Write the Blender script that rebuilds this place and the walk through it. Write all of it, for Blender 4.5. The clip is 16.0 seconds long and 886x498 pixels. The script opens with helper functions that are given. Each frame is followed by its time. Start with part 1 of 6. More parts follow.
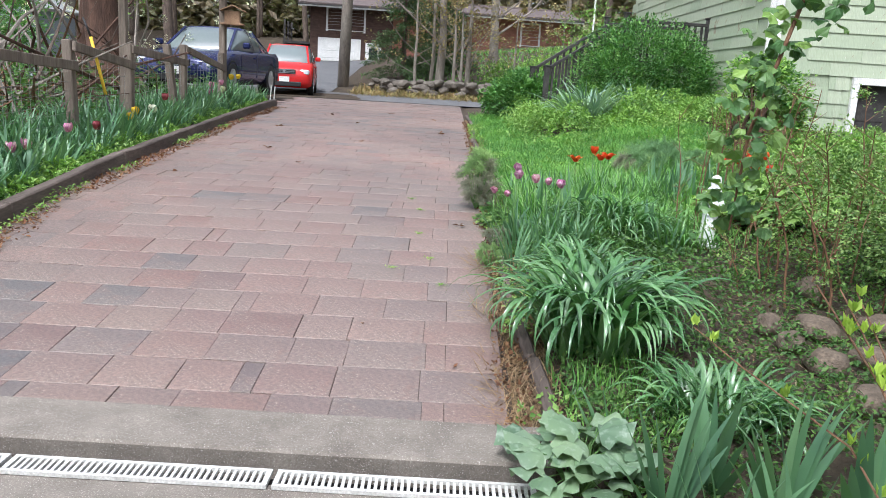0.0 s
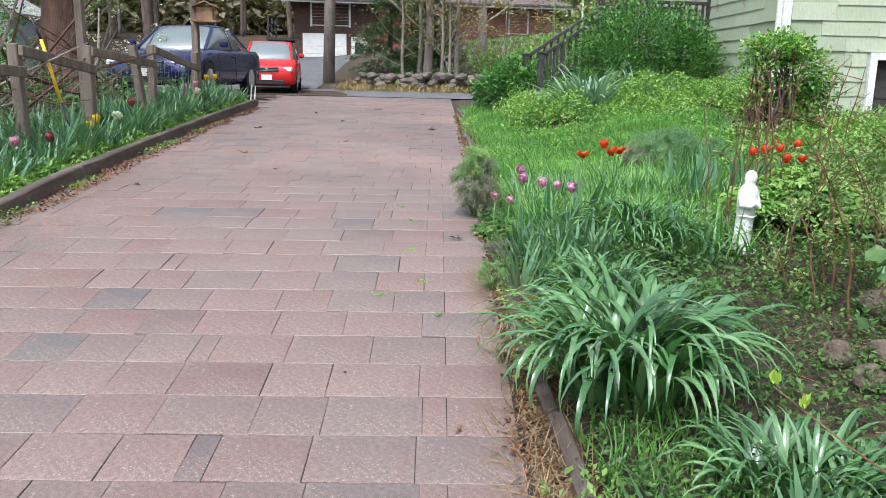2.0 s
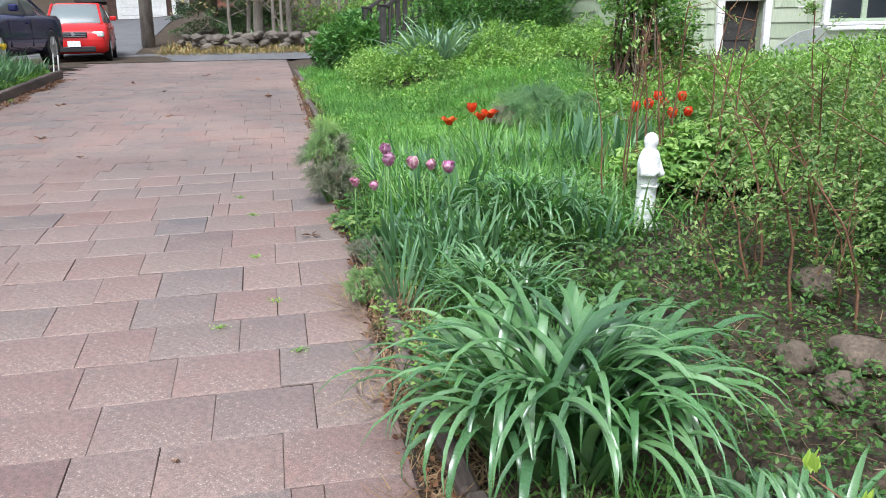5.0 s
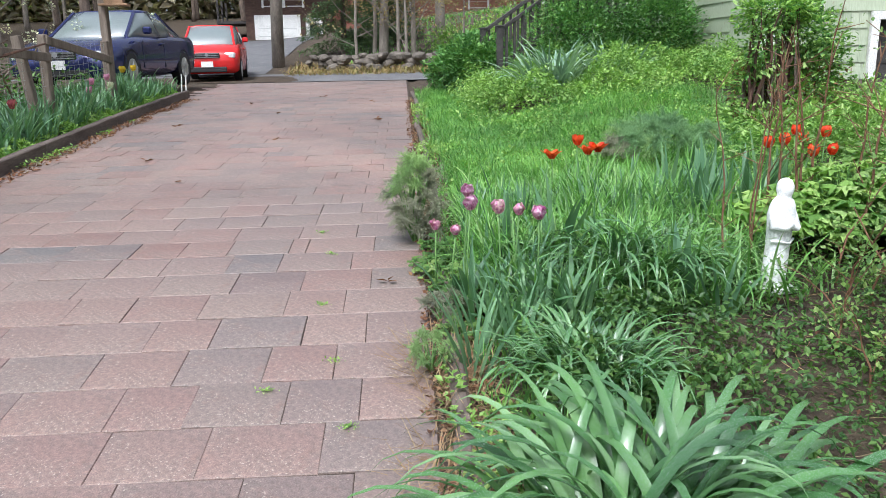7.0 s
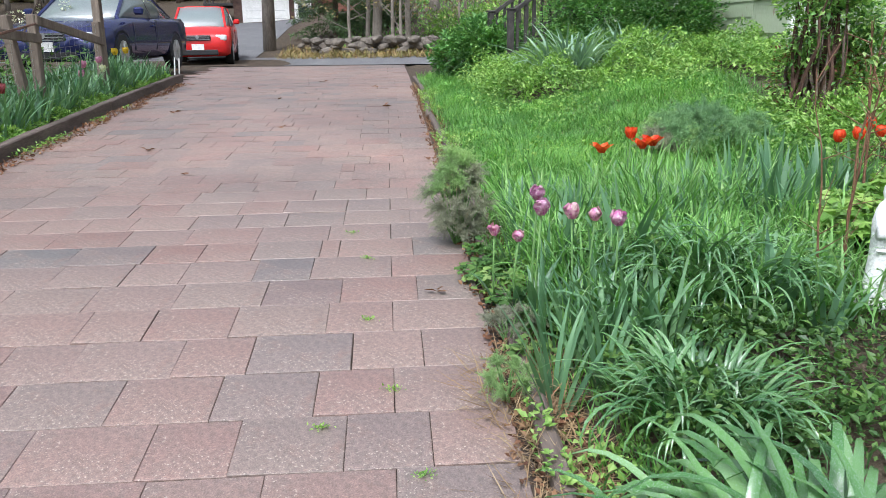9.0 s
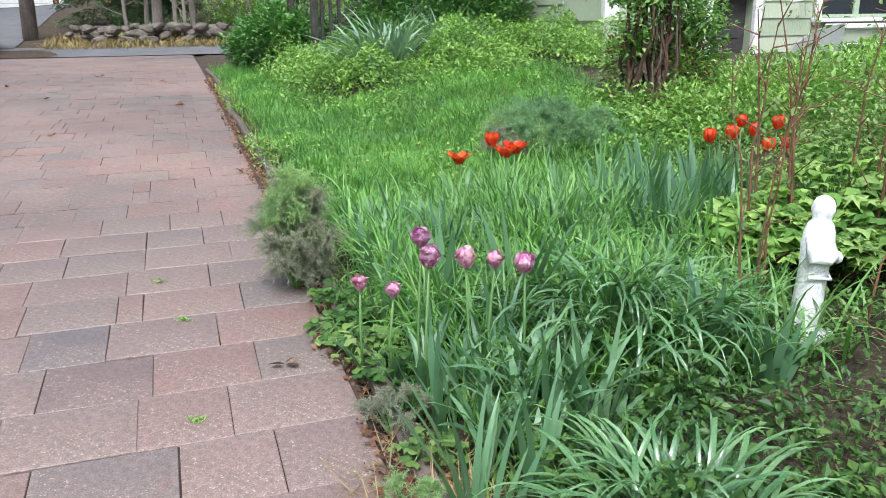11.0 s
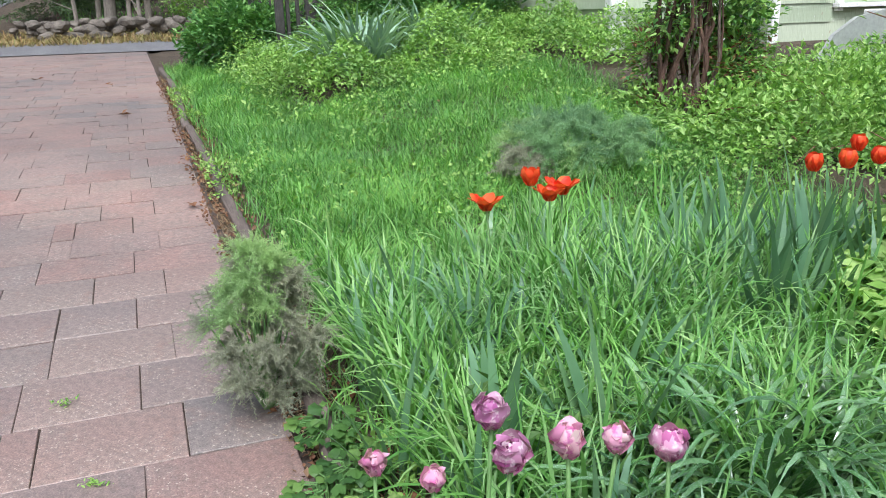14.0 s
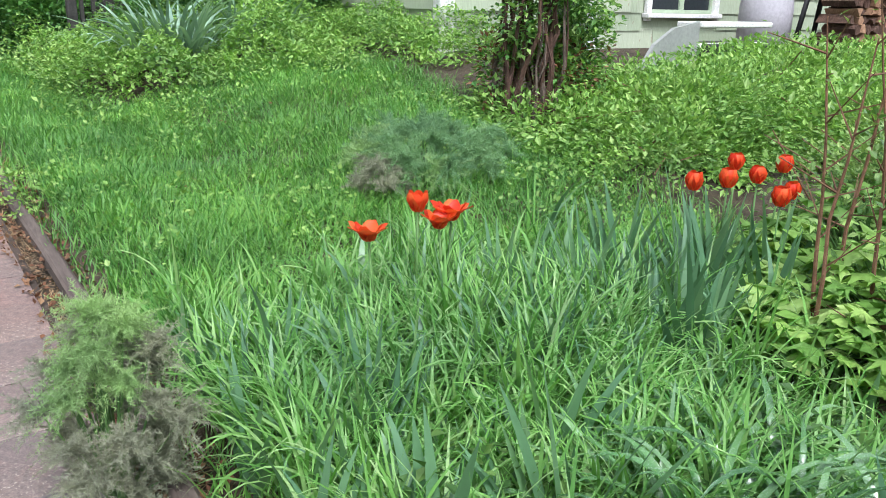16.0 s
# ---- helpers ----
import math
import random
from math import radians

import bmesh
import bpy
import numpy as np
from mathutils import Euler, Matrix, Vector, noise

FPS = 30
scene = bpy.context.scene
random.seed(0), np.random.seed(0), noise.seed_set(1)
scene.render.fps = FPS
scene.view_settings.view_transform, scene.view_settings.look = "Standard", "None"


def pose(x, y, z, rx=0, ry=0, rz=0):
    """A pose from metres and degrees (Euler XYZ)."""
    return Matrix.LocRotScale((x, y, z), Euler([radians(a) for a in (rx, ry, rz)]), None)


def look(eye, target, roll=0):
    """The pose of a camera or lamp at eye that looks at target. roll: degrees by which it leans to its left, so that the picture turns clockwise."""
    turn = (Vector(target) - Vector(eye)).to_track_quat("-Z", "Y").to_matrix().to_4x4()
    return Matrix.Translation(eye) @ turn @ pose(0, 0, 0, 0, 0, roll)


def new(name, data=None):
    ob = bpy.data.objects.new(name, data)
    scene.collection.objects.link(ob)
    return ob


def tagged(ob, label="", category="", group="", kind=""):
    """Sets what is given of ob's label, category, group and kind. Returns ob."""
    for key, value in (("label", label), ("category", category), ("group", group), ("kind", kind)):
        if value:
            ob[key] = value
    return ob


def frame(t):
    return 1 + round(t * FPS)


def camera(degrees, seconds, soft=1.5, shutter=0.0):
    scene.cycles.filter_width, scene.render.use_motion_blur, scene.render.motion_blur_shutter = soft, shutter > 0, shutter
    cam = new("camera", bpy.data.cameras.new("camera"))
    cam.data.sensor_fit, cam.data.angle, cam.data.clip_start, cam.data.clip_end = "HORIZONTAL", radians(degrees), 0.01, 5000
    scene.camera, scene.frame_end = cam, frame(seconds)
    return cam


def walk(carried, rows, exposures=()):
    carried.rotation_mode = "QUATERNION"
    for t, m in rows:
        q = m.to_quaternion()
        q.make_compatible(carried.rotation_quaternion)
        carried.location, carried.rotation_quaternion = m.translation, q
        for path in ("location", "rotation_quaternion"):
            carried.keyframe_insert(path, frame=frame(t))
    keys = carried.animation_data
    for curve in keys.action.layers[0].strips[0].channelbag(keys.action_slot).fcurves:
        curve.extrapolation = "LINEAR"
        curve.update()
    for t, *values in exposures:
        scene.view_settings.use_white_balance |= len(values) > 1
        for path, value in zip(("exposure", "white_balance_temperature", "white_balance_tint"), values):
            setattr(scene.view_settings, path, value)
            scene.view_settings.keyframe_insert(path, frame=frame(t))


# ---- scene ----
from collections import defaultdict

cam = camera(58.1, 16.0, soft=0.8)
PATH = [
    (0, (0.407, -0.802, 1.522), (0.274, 1.151, 1.114), 3.4),
    (0.5, (0.293, -0.63, 1.556), (0.139, 1.328, 1.177), 1.8),
    (1, (0.267, -0.403, 1.536), (0.114, 1.552, 1.144), 1.5),
    (1.5, (0.299, -0.124, 1.522), (0.137, 1.833, 1.141), 1.4),
    (2, (0.349, 0.002, 1.527), (0.228, 1.952, 1.1), 1.2),
    (2.5, (0.288, 0.208, 1.53), (0.407, 2.162, 1.123), 2.3),
    (3, (0.19, 0.366, 1.513), (0.41, 2.312, 1.108), 0.0),
    (3.2, (0.166, 0.406, 1.538), (0.398, 2.344, 1.102), 0.2),
    (5.3, (0.34, 1.092, 1.535), (0.598, 3.002, 1.003), -1.9),
    (5.4, (0.36, 1.132, 1.536), (0.615, 3.044, 1.007), -2.6),
    (5.5, (0.339, 1.175, 1.538), (0.602, 3.086, 1.01), -2.2),
    (6, (0.367, 1.343, 1.531), (0.64, 3.256, 1.016), -2.2),
    (6.5, (0.477, 1.469, 1.582), (0.635, 3.41, 1.128), -0.6),
    (7, (0.501, 1.496, 1.563), (0.448, 3.437, 1.083), -1.1),
    (7.5, (0.369, 1.64, 1.543), (0.316, 3.584, 1.075), -0.4),
    (8, (0.2, 1.781, 1.544), (0.167, 3.725, 1.073), -1.0),
    (8.2, (0.182, 1.786, 1.55), (0.143, 3.727, 1.07), -1.1),
    (10.3, (0.068, 2.499, 1.584), (0.226, 4.419, 1.045), -0.6),
    (10.5, (0.02, 2.597, 1.595), (0.274, 4.507, 1.06), -1.9),
    (11, (0.011, 2.806, 1.583), (0.479, 4.67, 1.03), -0.7),
    (11.5, (0.061, 3.048, 1.604), (0.511, 4.925, 1.077), -0.4),
    (12, (0.032, 3.216, 1.594), (0.46, 5.09, 1.04), 1.2),
    (12.5, (-0.01, 3.465, 1.626), (0.455, 5.336, 1.093), -1.6),
    (13, (-0.004, 3.64, 1.612), (0.502, 5.494, 1.06), -1.3),
    (13.5, (0.07, 3.849, 1.622), (0.583, 5.704, 1.079), -1.4),
    (14, (0.108, 3.966, 1.603), (0.645, 5.804, 1.024), -1.5),
    (14.5, (0.069, 4.089, 1.607), (0.768, 5.868, 1.02), -0.9),
    (15, (-0.019, 4.209, 1.633), (0.876, 5.9, 1.047), -0.8),
    (15.5, (-0.039, 4.299, 1.618), (0.966, 5.922, 1.023), 0.4),
    (16, (0.007, 4.428, 1.626), (0.987, 6.068, 1.033), 1.3),
]
walk(cam, [(t, look(eye, target, roll)) for t, eye, target, roll in PATH], [(0.0, 0.87, 5850, 11), (16.0, 0.87, 5850, 11)])

# ---------------------------------------------------------------- world and light: an overcast spring day
SUN_EL, SUN_AZ = 58.0, 200.0
world = bpy.data.worlds.new("overcast_sky")
scene.world = world
world.use_nodes = True
wn, wl = world.node_tree.nodes, world.node_tree.links
sky = wn.new("ShaderNodeTexSky")
sky.sky_type, sky.sun_disc = "NISHITA", False
sky.sun_elevation, sky.sun_rotation = radians(SUN_EL), radians(SUN_AZ)
sky.air_density, sky.dust_density = 1.0, 6.0
grey = wn.new("ShaderNodeHueSaturation")
grey.inputs["Saturation"].default_value = 0.3
wl.new(sky.outputs[0], grey.inputs["Color"])
wl.new(grey.outputs[0], wn["Background"].inputs[0])
wn["Background"].inputs[1].default_value = 0.13
sun = new("sun", bpy.data.lights.new("sun", "SUN"))
sun.data.energy, sun.data.angle, sun.data.color = 1.5, radians(12), (1.0, 0.97, 0.92)
sun.rotation_euler = (radians(90 - SUN_EL), 0, radians(180 - SUN_AZ))


# ---------------------------------------------------------------- materials
def mat(name, rough=0.7, metal=0.0, spec=0.4):
    m = bpy.data.materials.new(name)
    m.use_nodes = True
    b = m.node_tree.nodes["Principled BSDF"]
    b.inputs["Roughness"].default_value, b.inputs["Metallic"].default_value = rough, metal
    b.inputs["Specular IOR Level"].default_value = spec
    return m, m.node_tree.nodes, m.node_tree.links, b


def ramp(nodes, links, fac, stops):
    r = nodes.new("ShaderNodeValToRGB")
    els = r.color_ramp.elements
    while len(els) < len(stops):
        els.new(0.5)
    for e, (p, c) in zip(els, stops):
        e.position, e.color = p, (*c, 1)
    links.new(fac, r.inputs[0])
    return r.outputs[0]


def tex(nodes, links, scale, detail=4, rough=0.6, stretch=(1, 1, 1), kind="ShaderNodeTexNoise"):
    co, mp, t = nodes.new("ShaderNodeTexCoord"), nodes.new("ShaderNodeMapping"), nodes.new(kind)
    mp.inputs["Scale"].default_value = stretch
    links.new(co.outputs["Object"], mp.inputs[0])
    links.new(mp.outputs[0], t.inputs["Vector"])
    t.inputs["Scale"].default_value = scale
    if kind == "ShaderNodeTexNoise":
        t.inputs["Detail"].default_value, t.inputs["Roughness"].default_value = detail, rough
    return t.outputs[0]


def mixc(nodes, links, fac, a, b, mode="MIX"):
    m = nodes.new("ShaderNodeMix")
    m.data_type, m.blend_type = "RGBA", mode
    for sock, val in ((m.inputs[0], fac), (m.inputs[6], a), (m.inputs[7], b)):
        if isinstance(val, bpy.types.NodeSocket):
            links.new(val, sock)
        else:
            sock.default_value = val if isinstance(val, float) else (*val, 1)
    return m.outputs[2]


def bump(nodes, links, b, height, strength=0.3, dist=0.01):
    n = nodes.new("ShaderNodeBump")
    n.inputs["Strength"].default_value, n.inputs["Distance"].default_value = strength, dist
    links.new(height, n.inputs["Height"])
    links.new(n.outputs[0], b.inputs["Normal"])


def rough_mat(name, dark, light, scale=8, fine=120, rough=0.8, stretch=(1, 1, 1), bumps=0.4, dist=0.006, speck=None, metal=0.0, spec=0.3):
    """A worn surface: two tones in broad patches, fine grain over it."""
    m, n, l, b = mat(name, rough, metal, spec)
    broad, grain = tex(n, l, scale, 5, 0.65, stretch), tex(n, l, fine, 3, 0.7, stretch)
    c = ramp(n, l, broad, [(0.3, dark), (0.7, light)])
    g = ramp(n, l, grain, [(0.3, (0.72, 0.72, 0.72)), (0.7, (1.2, 1.2, 1.2))])
    c = mixc(n, l, 1.0, c, g, "MULTIPLY")
    if speck:
        s = ramp(n, l, tex(n, l, fine * 1.6, 2, 0.5), [(0.62, (0, 0, 0)), (0.70, (1, 1, 1))])
        c = mixc(n, l, s, c, speck)
    l.new(c, b.inputs["Base Color"])
    bump(n, l, b, grain, bumps, dist)
    return m


GREEN = 1.35


def leaf_mat(name, tones, rough=0.45, translucent=0.3, spec=0.35, streak=0.0, streak_c=(0.5, 0.6, 0.55), streak_s=260):
    """Leaves: a tone of its own for each, light coming through."""
    m, n, l, b = mat(name, rough, 0, spec)
    geo, info = n.new("ShaderNodeNewGeometry"), n.new("ShaderNodeObjectInfo")
    add, fr = n.new("ShaderNodeMath"), n.new("ShaderNodeMath")
    add.operation, fr.operation = "ADD", "FRACT"
    l.new(geo.outputs["Random Per Island"], add.inputs[0])
    l.new(info.outputs["Random"], add.inputs[1])
    l.new(add.outputs[0], fr.inputs[0])
    k = len(tones)
    tones = [tuple(min(0.85, v * GREEN) for v in t) if t[1] > t[0] else t for t in tones]
    c = ramp(n, l, fr.outputs[0], [(i / max(k - 1, 1), t) for i, t in enumerate(tones)])
    patch = ramp(n, l, tex(n, l, 2.2, 3), [(0.32, (0.72, 0.77, 0.78)), (0.68, (1.2, 1.17, 1.0))])
    c = mixc(n, l, 1.0, c, patch, "MULTIPLY")
    # flecks of streak_c in the colour; on daylilies they are painted wet glints
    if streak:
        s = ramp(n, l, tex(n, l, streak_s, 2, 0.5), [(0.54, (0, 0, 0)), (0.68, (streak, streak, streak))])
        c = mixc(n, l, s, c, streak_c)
    l.new(c, b.inputs["Base Color"])
    tr, ad = n.new("ShaderNodeBsdfTranslucent"), n.new("ShaderNodeMixShader")
    l.new(mixc(n, l, 1.0, c, (1.1, 1.25, 0.6), "MULTIPLY"), tr.inputs["Color"])
    ad.inputs[0].default_value = translucent
    l.new(b.outputs[0], ad.inputs[1])
    l.new(tr.outputs[0], ad.inputs[2])
    l.new(ad.outputs[0], n["Material Output"].inputs["Surface"])
    return m


def plain(name, c, rough=0.5, metal=0.0, spec=0.4, var=0.12, scale=30):
    m, n, l, b = mat(name, rough, metal, spec)
    v = ramp(n, l, tex(n, l, scale, 3), [(0.3, tuple(x * (1 - var) for x in c)), (0.7, tuple(min(1, x * (1 + var)) for x in c))])
    l.new(v, b.inputs["Base Color"])
    return m


def paver_mat():
    m, n, l, b = mat("concrete_paver", 0.5, 0, 0.75)
    info = n.new("ShaderNodeObjectInfo")
    geo = n.new("ShaderNodeNewGeometry")
    add = n.new("ShaderNodeMath")
    add.operation = "ADD"
    l.new(info.outputs["Random"], add.inputs[0])
    l.new(geo.outputs["Random Per Island"], add.inputs[1])
    fr = n.new("ShaderNodeMath")
    fr.operation = "FRACT"
    l.new(add.outputs[0], fr.inputs[0])
    tone = ramp(n, l, fr.outputs[0], [(0.0, (0.245, 0.15, 0.13)), (0.14, (0.27, 0.19, 0.165)), (0.28, (0.21, 0.165, 0.152)), (0.42, (0.285, 0.205, 0.178)), (0.56, (0.255, 0.165, 0.145)), (0.68, (0.21, 0.172, 0.16)), (0.8, (0.275, 0.205, 0.175)), (0.91, (0.14, 0.138, 0.14)), (1.0, (0.235, 0.14, 0.12))])
    blot = ramp(n, l, tex(n, l, 4, 6, 0.75), [(0.42, (0, 0, 0)), (0.64, (0.7, 0.7, 0.7))])
    c = mixc(n, l, blot, tone, (0.19, 0.16, 0.145))
    rust = ramp(n, l, tex(n, l, 9, 5, 0.75), [(0.52, (0, 0, 0)), (0.72, (0.6, 0.6, 0.6))])
    c = mixc(n, l, rust, c, (0.27, 0.165, 0.135))
    big = ramp(n, l, tex(n, l, 0.7, 3), [(0.35, (0.7, 0.7, 0.71)), (0.68, (1.14, 1.08, 1.04))])
    c = mixc(n, l, 1.0, c, big, "MULTIPLY")
    grain = tex(n, l, 170, 3, 0.75)
    c = mixc(n, l, 1.0, c, ramp(n, l, grain, [(0.32, (0.6, 0.6, 0.6)), (0.68, (1.3, 1.3, 1.3))]), "MULTIPLY")
    mid = tex(n, l, 45, 4, 0.7)
    c = mixc(n, l, 1.0, c, ramp(n, l, mid, [(0.35, (0.72, 0.72, 0.73)), (0.65, (1.25, 1.24, 1.22))]), "MULTIPLY")
    patch = ramp(n, l, tex(n, l, 3, 3), [(0.4, (0, 0, 0)), (0.6, (1, 1, 1))])
    bits = ramp(n, l, tex(n, l, 85, 2, 0.5), [(0.62, (0, 0, 0)), (0.68, (0.8, 0.8, 0.8))])
    c = mixc(n, l, mixc(n, l, 1.0, bits, patch, "MULTIPLY"), c, (0.48, 0.42, 0.35))
    l.new(c, b.inputs["Base Color"])
    bump(n, l, b, grain, 0.35, 0.004)
    return m


M_PAVER = paver_mat()
M_SAND = rough_mat("joint_sand", (0.035, 0.026, 0.02), (0.1, 0.075, 0.06), 6, 150, 0.95)
M_CONCRETE = rough_mat("concrete", (0.15, 0.13, 0.11), (0.26, 0.23, 0.195), 4, 120, 0.85, speck=(0.5, 0.46, 0.42))
M_SOIL = rough_mat("garden_soil", (0.035, 0.027, 0.02), (0.1, 0.075, 0.05), 5, 60, 0.95, bumps=0.8, dist=0.02)
M_ASPHALT = rough_mat("asphalt", (0.1, 0.1, 0.105), (0.15, 0.15, 0.152), 1.2, 180, 0.85, speck=(0.3, 0.3, 0.3))
M_TIMBER = rough_mat("weathered_timber", (0.085, 0.065, 0.055), (0.2, 0.165, 0.14), 5, 60, 0.85, (1, 0.12, 1), 0.5)
M_KERB = rough_mat("edging_timber", (0.075, 0.058, 0.05), (0.17, 0.135, 0.115), 6, 60, 0.85, (1, 0.12, 1), 0.6)
M_POST = rough_mat("grey_fence_wood", (0.1, 0.08, 0.062), (0.25, 0.205, 0.165), 7, 80, 0.85, (1, 1, 0.12), 0.5)
M_BARK = rough_mat("bark", (0.06, 0.045, 0.036), (0.19, 0.145, 0.115), 9, 50, 0.9, (1, 1, 0.25), 0.9, 0.03)
M_BARK_GREY = rough_mat("grey_bark", (0.17, 0.15, 0.125), (0.34, 0.3, 0.255), 6, 40, 0.9, (1, 1, 0.25), 0.9, 0.03)
M_BARK_RED = rough_mat("red_brown_bark", (0.05, 0.03, 0.023), (0.15, 0.085, 0.06), 9, 40, 0.9, (1, 1, 0.2), 0.9, 0.03)
M_CANE = rough_mat("rose_cane", (0.11, 0.055, 0.03), (0.24, 0.13, 0.075), 12, 90, 0.7)
M_STRAW = leaf_mat("dry_straw", [(0.2, 0.12, 0.065), (0.33, 0.22, 0.13), (0.42, 0.31, 0.2)], 0.8, 0.1)
M_DEADLEAF = leaf_mat("dead_leaves", [(0.09, 0.04, 0.025), (0.2, 0.09, 0.05), (0.28, 0.17, 0.1)], 0.8, 0.1)
M_ROCK = rough_mat("field_stone", (0.07, 0.055, 0.042), (0.2, 0.155, 0.115), 7, 60, 0.85, bumps=0.7, dist=0.015)
M_WALLSTONE = rough_mat("wall_stone", (0.07, 0.06, 0.05), (0.2, 0.175, 0.145), 4, 40, 0.9, bumps=0.7, dist=0.02)
M_WHITE = rough_mat("white_paint", (0.66, 0.66, 0.63), (0.82, 0.82, 0.8), 5, 60, 0.6, bumps=0.2)
M_STATUE = rough_mat("painted_plaster", (0.72, 0.73, 0.73), (0.86, 0.87, 0.87), 14, 90, 0.55, bumps=0.25)
M_GREY_METAL = plain("dull_grey_metal", (0.36, 0.37, 0.36), 0.45, 0.3)
M_BLACK = plain("black_plastic", (0.025, 0.025, 0.027), 0.5)
M_RUBBER = plain("tyre_rubber", (0.03, 0.03, 0.032), 0.85)
M_ALLOY = plain("alloy_wheel", (0.55, 0.56, 0.58), 0.3, 0.8)
M_DRAIN = rough_mat("drain_plastic", (0.5, 0.49, 0.46), (0.68, 0.67, 0.64), 9, 80, 0.6)
# near-black that paints the shade inside the drain channel and wheel arches
M_DARK = plain("hollow_shade", (0.012, 0.011, 0.01), 0.9)
M_BLACKWOOD = rough_mat("dark_painted_wood", (0.03, 0.028, 0.027), (0.075, 0.07, 0.066), 8, 70, 0.7)

M_GRASS = leaf_mat("lawn_grass", [(0.05, 0.15, 0.035), (0.1, 0.235, 0.05), (0.165, 0.31, 0.075), (0.13, 0.27, 0.1)], 0.45, 0.35)
M_TALL = leaf_mat("tall_grass", [(0.07, 0.18, 0.045), (0.12, 0.26, 0.065), (0.16, 0.31, 0.095), (0.25, 0.37, 0.18)], 0.45, 0.35)
# the whitish flecks paint in droplet glints and highlights of wet blades
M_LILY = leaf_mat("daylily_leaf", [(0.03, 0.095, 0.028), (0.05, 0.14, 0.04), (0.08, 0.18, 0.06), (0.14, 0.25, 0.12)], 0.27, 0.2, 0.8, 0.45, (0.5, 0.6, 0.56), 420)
M_IRIS = leaf_mat("iris_leaf", [(0.07, 0.15, 0.085), (0.095, 0.19, 0.105), (0.13, 0.23, 0.125)], 0.38, 0.25, 0.5)
M_BLUEGREEN = leaf_mat("bluish_strap_leaf", [(0.13, 0.21, 0.17), (0.19, 0.28, 0.23), (0.25, 0.35, 0.27)], 0.5, 0.25)
M_WEED = leaf_mat("weed_leaf", [(0.08, 0.17, 0.04), (0.14, 0.255, 0.06), (0.2, 0.325, 0.085), (0.29, 0.4, 0.15)], 0.5, 0.35)
M_ROSE = leaf_mat("rose_leaf", [(0.06, 0.125, 0.04), (0.11, 0.19, 0.055), (0.165, 0.25, 0.08), (0.22, 0.3, 0.12)], 0.45, 0.32)
M_HEDGE = leaf_mat("hedge_leaf", [(0.035, 0.11, 0.03), (0.08, 0.19, 0.05), (0.15, 0.28, 0.085)], 0.45, 0.25)
M_COVER = leaf_mat("ground_cover_leaf", [(0.028, 0.07, 0.02), (0.055, 0.12, 0.03), (0.1, 0.175, 0.045)], 0.45, 0.3)
M_VINE = leaf_mat("vine_leaf", [(0.04, 0.095, 0.035), (0.07, 0.14, 0.055), (0.1, 0.18, 0.07), (0.17, 0.27, 0.07)], 0.4, 0.3)
M_LIME = leaf_mat("young_lime_leaf", [(0.26, 0.37, 0.06), (0.35, 0.46, 0.1)], 0.45, 0.45)
M_FENNEL = leaf_mat("fennel_bronze", [(0.17, 0.175, 0.14), (0.21, 0.22, 0.175), (0.23, 0.25, 0.18), (0.2, 0.19, 0.17)], 0.7, 0.15)
M_FENNEL_G = leaf_mat("fennel_green", [(0.18, 0.27, 0.13), (0.22, 0.33, 0.15), (0.26, 0.37, 0.18)], 0.7, 0.3)
M_FENNEL_B = leaf_mat("fennel_blue_green", [(0.12, 0.22, 0.12), (0.17, 0.28, 0.15)], 0.7, 0.3)
M_BROADLEAF = leaf_mat("broad_grey_green_leaf", [(0.08, 0.135, 0.085), (0.12, 0.185, 0.115), (0.16, 0.225, 0.15)], 0.4, 0.2, 0.5, 0.35, (0.4, 0.48, 0.4), 40)
M_CONIFER = leaf_mat("conifer_needles", [(0.04, 0.075, 0.035), (0.065, 0.11, 0.05), (0.1, 0.15, 0.065)], 0.6, 0.15)
# tones lightened and greyed: the haze of distance is in the leaf colour
M_WOODS = leaf_mat("hazy_spring_woods_leaf", [(0.24, 0.22, 0.17), (0.34, 0.3, 0.225), (0.4, 0.32, 0.25), (0.27, 0.3, 0.18)], 0.6, 0.3)
M_BUDS = leaf_mat("budding_twigs", [(0.2, 0.15, 0.11), (0.33, 0.25, 0.13), (0.38, 0.35, 0.16)], 0.7, 0.25)
M_DRYGRASS = leaf_mat("dry_verge_grass", [(0.22, 0.15, 0.075), (0.31, 0.23, 0.12), (0.26, 0.25, 0.1), (0.35, 0.2, 0.11)], 0.8, 0.2)
M_PURPLE = leaf_mat("purple_petal", [(0.45, 0.1, 0.32), (0.58, 0.22, 0.45), (0.72, 0.42, 0.6)], 0.5, 0.25, 0.35, 0.85, (0.85, 0.74, 0.8), 75)
M_PINK = leaf_mat("pink_petal", [(0.62, 0.22, 0.45), (0.75, 0.42, 0.58), (0.82, 0.62, 0.68)], 0.5, 0.25, 0.35, 0.8, (0.5, 0.1, 0.32), 75)
M_RED = leaf_mat("scarlet_petal", [(0.7, 0.04, 0.015), (0.8, 0.08, 0.025), (0.85, 0.14, 0.04)], 0.4, 0.3)
M_YELLOW = leaf_mat("yellow_petal", [(0.8, 0.5, 0.03), (0.85, 0.62, 0.06)], 0.5, 0.3)
M_PETAL_W = leaf_mat("white_petal", [(0.72, 0.7, 0.6), (0.84, 0.83, 0.75)], 0.5, 0.3)
M_MAROON = leaf_mat("maroon_petal", [(0.25, 0.03, 0.05), (0.45, 0.12, 0.15)], 0.5, 0.3)
